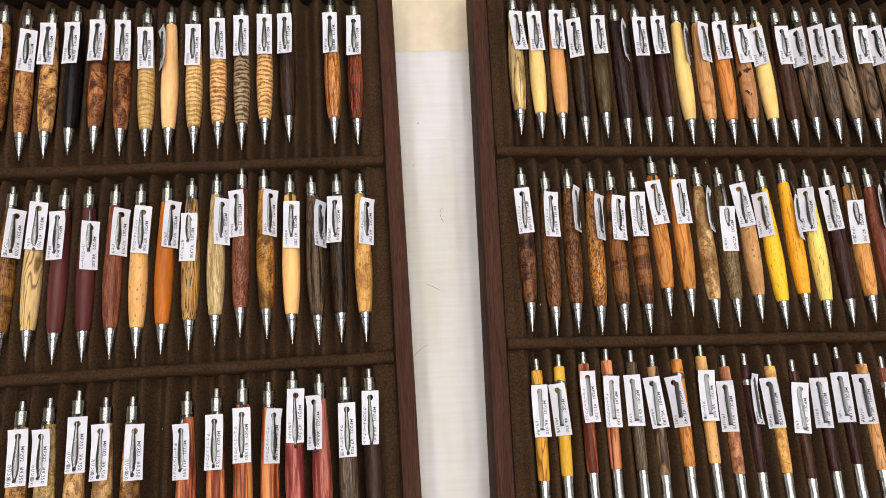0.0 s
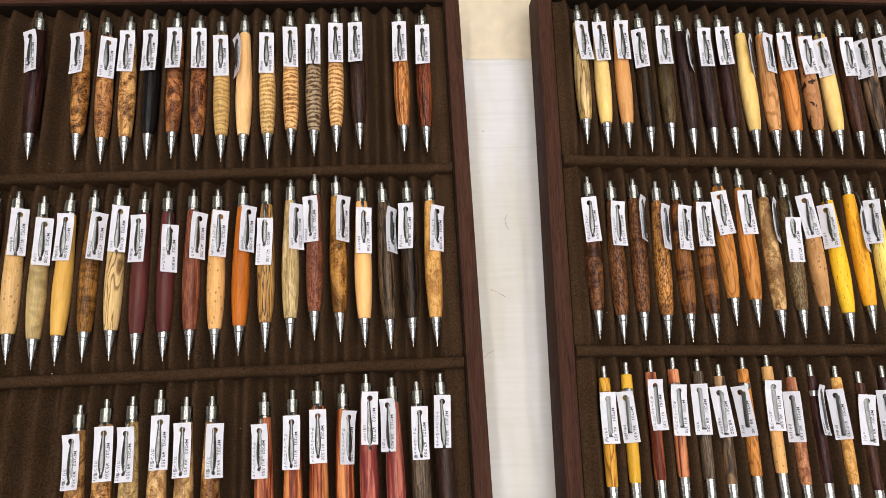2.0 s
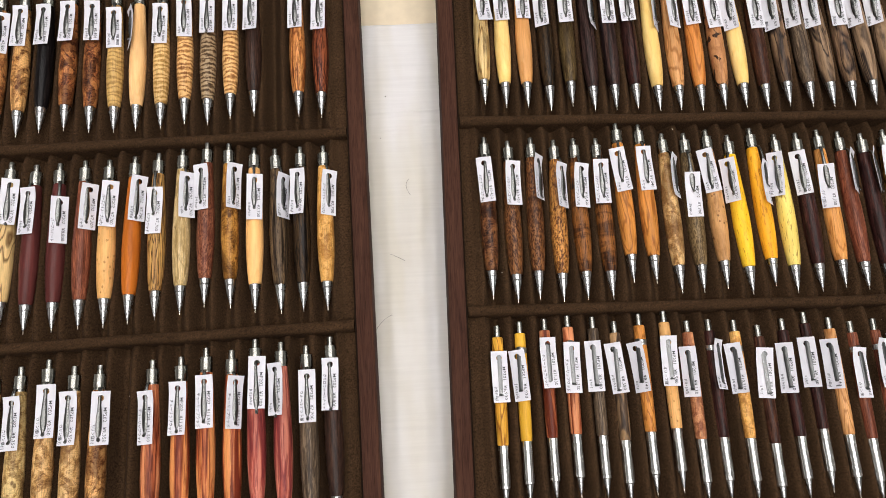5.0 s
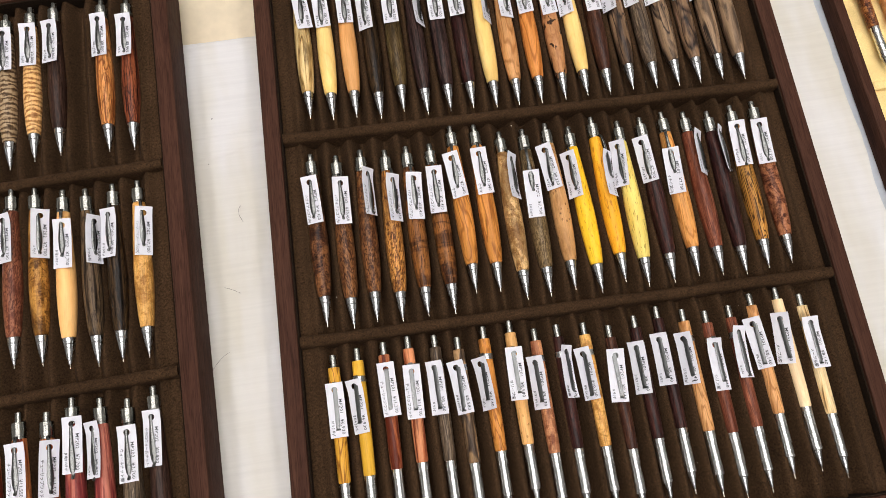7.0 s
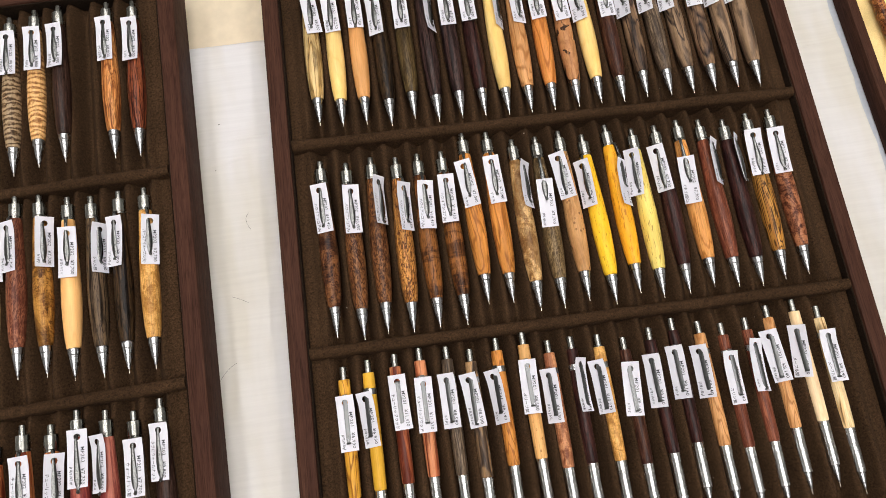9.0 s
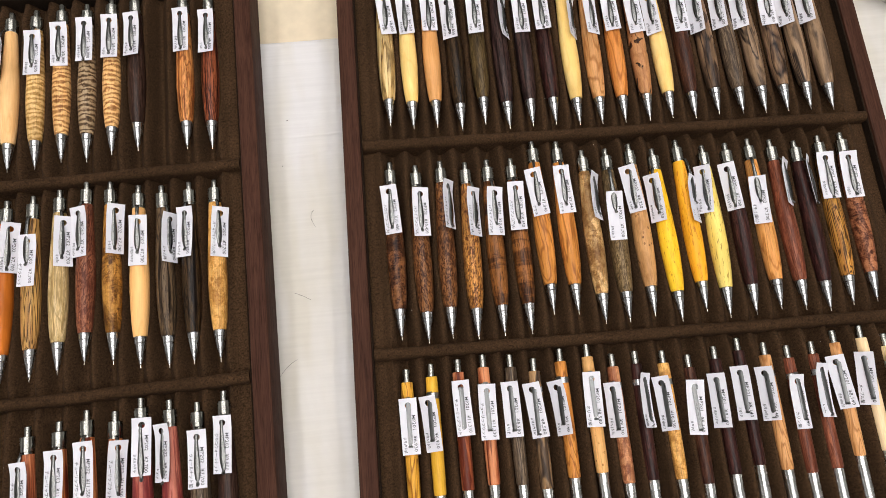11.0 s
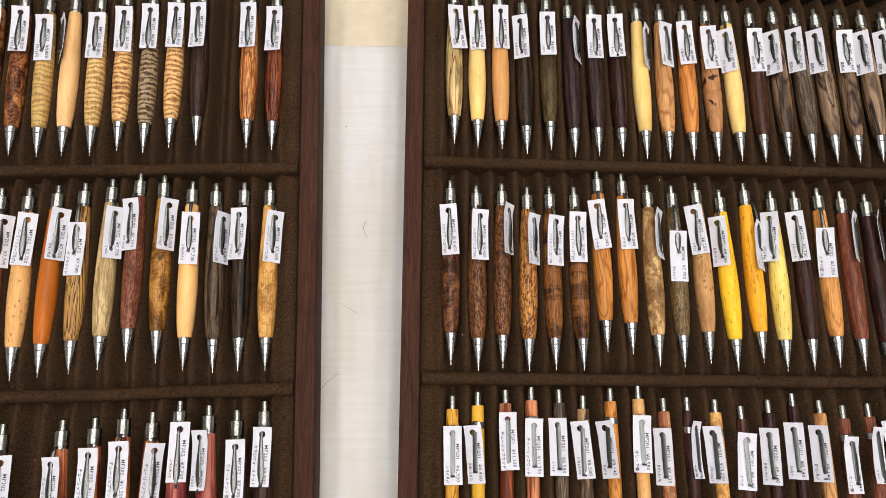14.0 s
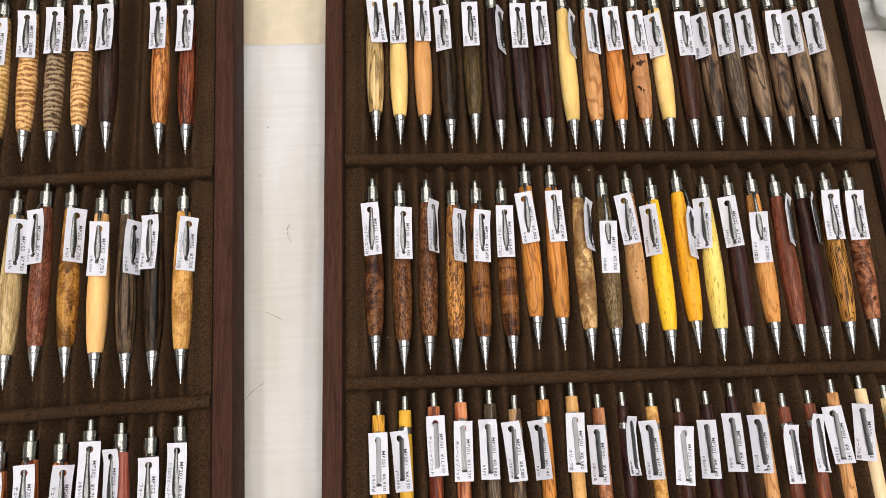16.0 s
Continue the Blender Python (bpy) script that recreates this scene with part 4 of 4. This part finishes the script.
pencil("Rc", 0.0632, -0.2990, 0.7, "tulip_red", 99, 0.9, 2, "11,330")
pencil("Rc", 0.0811, -0.2968, 0.7, "tulip_red", 93, 0.1, -1, "11,330")
pencil("Rc", 0.1004, -0.2981, 0.7, "walnut_grey", 95, -2.8, 0, "8,580")
pencil("Rc", 0.1170, -0.3018, 0.7, "swirl_tan", 97, -2.9, 5, "8,580")
pencil("Rc", 0.1364, -0.2963, 0.7, "keyaki", 92, -5.3, 5, "8,140")
pencil("Rc", 0.1561, -0.2943, 0.7, "birdseye", 94, -1.0, -2, "8,580")
pencil("Rc", 0.1736, -0.3024, 0.7, "burl_pink", 94, -4.3, -1, "9,130")
pencil("Rc", 0.1904, -0.3015, 0.7, "purple_dark", 98, 2.2, -2, "8,140")
pencil("Rc", 0.2103, -0.3024, 0.7, "birdseye_gold", 96, -5.0, 2, "10,230")
pencil("Rc", 0.2285, -0.3066, 0.7, "walnut_red", 96, -1.7, -5, "8,140")
pencil("Rc", 0.2484, -0.3020, 0.7, "purple_dark", 95, -4.5, -2, "8,140")
pencil("Rc", 0.2663, -0.2971, 0.7, "purple_dark", 94, -4.4, -1, "8,140")
pencil("Rc", 0.2854, -0.3016, 0.7, "cherry", 97, -6.8, -1, "8,140")
pencil("Rc", 0.3021, -0.3048, 0.7, "redwood", 93, -1.5, -1, "8,140")
pencil("Rc", 0.3207, -0.3031, 0.7, "redwood", 98, -2.5, -4, "8,140")
pencil("Rc", 0.3384, -0.2962, 0.7, "cherry", 96, -4.0, 4, "8,140")
pencil("Rc", 0.3591, -0.2940, 0.7, "cream", 95, -6.7, -6, "8,140")
pencil("Rc", 0.3763, -0.3009, 0.7, "spalted", 96, 0.0, 0, "8,140")
pencil("Lc", -0.4560, -0.3440, 3.8, "cherry", 94, -1.0, 1, "9,350")
pencil("Y", 0.5190, 0.0140, 2.0, "burl_red", 96, 0, 0, "")
pencil("Y", 0.5390, 0.0140, 2.0, "cherry", 96, 0, 0, "")

# ---- third tray, with yellow lining ----
yellow = thing("yellow_lined_tray", pose(0.4910, 0.072, -0.0069, 0, 0, 1.7), "low dark wooden tray lined with yellow felt", "tray", "felt-lined display trays")
part("side_board", block(0, 0.009, -0.36, 0.12, 0, 0.0165, 0.001), FRAME_Y, yellow)
part("side_board", block(0.36, 0.369, -0.36, 0.12, 0, 0.0165, 0.001), FRAME_Y, yellow)
part("end_board", block(0.009, 0.36, 0.111, 0.12, 0, 0.0162, 0.001), FRAME_X, yellow)
part("end_board", block(0.009, 0.36, -0.36, -0.351, 0, 0.0162, 0.001), FRAME_X, yellow)
bm = skirt(sheet(span(0.0092, 0.3598, 60), span(-0.3508, 0.1108, 60), lambda x, y: 0.0115 + 0.0004 * noise.noise((x * 60, y * 60, 3))), 0.002)
part("liner", bm, YELLOW_FELT, yellow, "plain yellow felt liner", 80)
for y in (-0.067, -0.2):
    part("divider", block(0.0093, 0.3597, y - 0.004, y + 0.004, 0.0113, 0.0158, 0.002, 3), YELLOW_FELT, yellow, "yellow felt-covered bar")

# ---- lint, hairs and specks ----


def hair(points, z, r=0.00011):
    cu = bpy.data.curves.new("hair", "CURVE")
    cu.dimensions, cu.bevel_depth, cu.bevel_resolution, cu.resolution_u = "3D", r, 1, 6
    sp = cu.splines.new("POLY")
    n = 14
    a, b, c = (Vector((p[0], p[1], 0)) for p in points)
    sp.points.add(n)
    for k in range(n + 1):
        t = k / n
        p = a * (1 - t) ** 2 + b * 2 * t * (1 - t) + c * t * t
        sp.points[k].co = (p.x, p.y, z, 1)
    tmp = bpy.data.objects.new("hair", cu)
    me = bpy.data.meshes.new_from_object(tmp)
    bpy.data.objects.remove(tmp)
    me.materials.clear()
    me.materials.append(HAIR)
    ob = new("hair", me)
    return tagged(ob, "fine dark hair lying on the white cloth", "hair", "hairs on the cloth")


hair([(-0.0412, -0.0382), (-0.0460, -0.0430), (-0.0400, -0.0519)], 0.0004)
hair([(-0.0569, -0.1044), (-0.0520, -0.1060), (-0.0449, -0.1102)], 0.0004)
hair([(-0.0700, -0.1700), (-0.0640, -0.1590), (-0.0555, -0.1552)], 0.0004)
rnd = random.Random(5)


def speck(name, x, y, z, r, material, label, group):
    bm = bmesh.new()
    bmesh.ops.create_icosphere(bm, subdivisions=1, radius=r)
    for v in bm.verts:
        v.co = Vector((v.co.x * rnd.uniform(0.6, 1.6), v.co.y * rnd.uniform(0.6, 1.6), v.co.z * 0.5))
    ob = new(name, mesh_of(name, bm, material, 60))
    ob.matrix_basis = pose(x, y, z, 0, 0, rnd.uniform(0, 180))
    return tagged(ob, label, name, group)


speck("speck", -0.0611, 0.0406, 0.0004, 0.0005, HAIR, "tiny dark speck on the white cloth", "specks on the cloth")
speck("speck", -0.0654, 0.0005, 0.0003, 0.0003, HAIR, "tiny dark speck on the white cloth", "specks on the cloth")
speck("lint", -0.3834, -0.1795, 0.0364, 0.0006, LINT, "pale lint crumb on the brown felt", "lint on the felt")
for k in range(46):
    left = k % 2
    x, y = rnd.uniform(0.01, 0.39), rnd.uniform(Y0 + 0.01, Y1 - 0.01)
    z = groove(x, y) + 0.0002
    if min(abs(y), abs(y + ROW_H)) < 0.007:
        continue
    m = pose(0, 0, 0, 0, 0, RIGHT_TURN)
    if left:
        m = pose(-0.0895 - TRAY_W * c, -0.009 - TRAY_W * s, 0, 0, 0, LEFT_TURN)
    p = m @ Vector((x, y, z))
    speck("lint", p.x, p.y, p.z, rnd.uniform(0.0002, 0.00045), LINT, "pale lint crumb on the brown felt", "lint on the felt")

# ---- clear plastic bag beyond the cloth ----


def plastic():
    m, nt, b = nodes_of("clear_plastic", 0.18)
    b.inputs["Transmission Weight"].default_value = 0.45
    b.inputs["IOR"].default_value = 1.15
    f = noise_of(nt, place(nt, (1, 1, 1), False), 60, 4, 0.6, 1.0)
    nt.links.new(ramp(nt, f, [(0.3, (0.93, 0.92, 0.90, 1)), (0.7, (0.98, 0.98, 0.97, 1))]), b.inputs["Base Color"])
    bump(nt, b, f, 0.5, 0.002)
    return m


bm = bmesh.new()
bmesh.ops.create_icosphere(bm, subdivisions=5, radius=1)
for v in bm.verts:
    n = v.co.normalized()
    k = 1 + 0.22 * noise.noise(n * 2.3) + 0.10 * abs(noise.noise(n * 6.0)) + 0.03 * noise.noise(n * 17)
    v.co = Vector((n.x * 0.088 * k, n.y * 0.050 * k, max(-0.6, n.z * k) * 0.032 + 0.0192))
bag = new("plastic_bag", mesh_of("plastic_bag", bm, plastic(), 180))
bag.matrix_basis = pose(0.508, 0.176, -0.010, 0, 0, 8)
tagged(bag, "crumpled clear plastic bag lying on the beige table", "plastic bag")
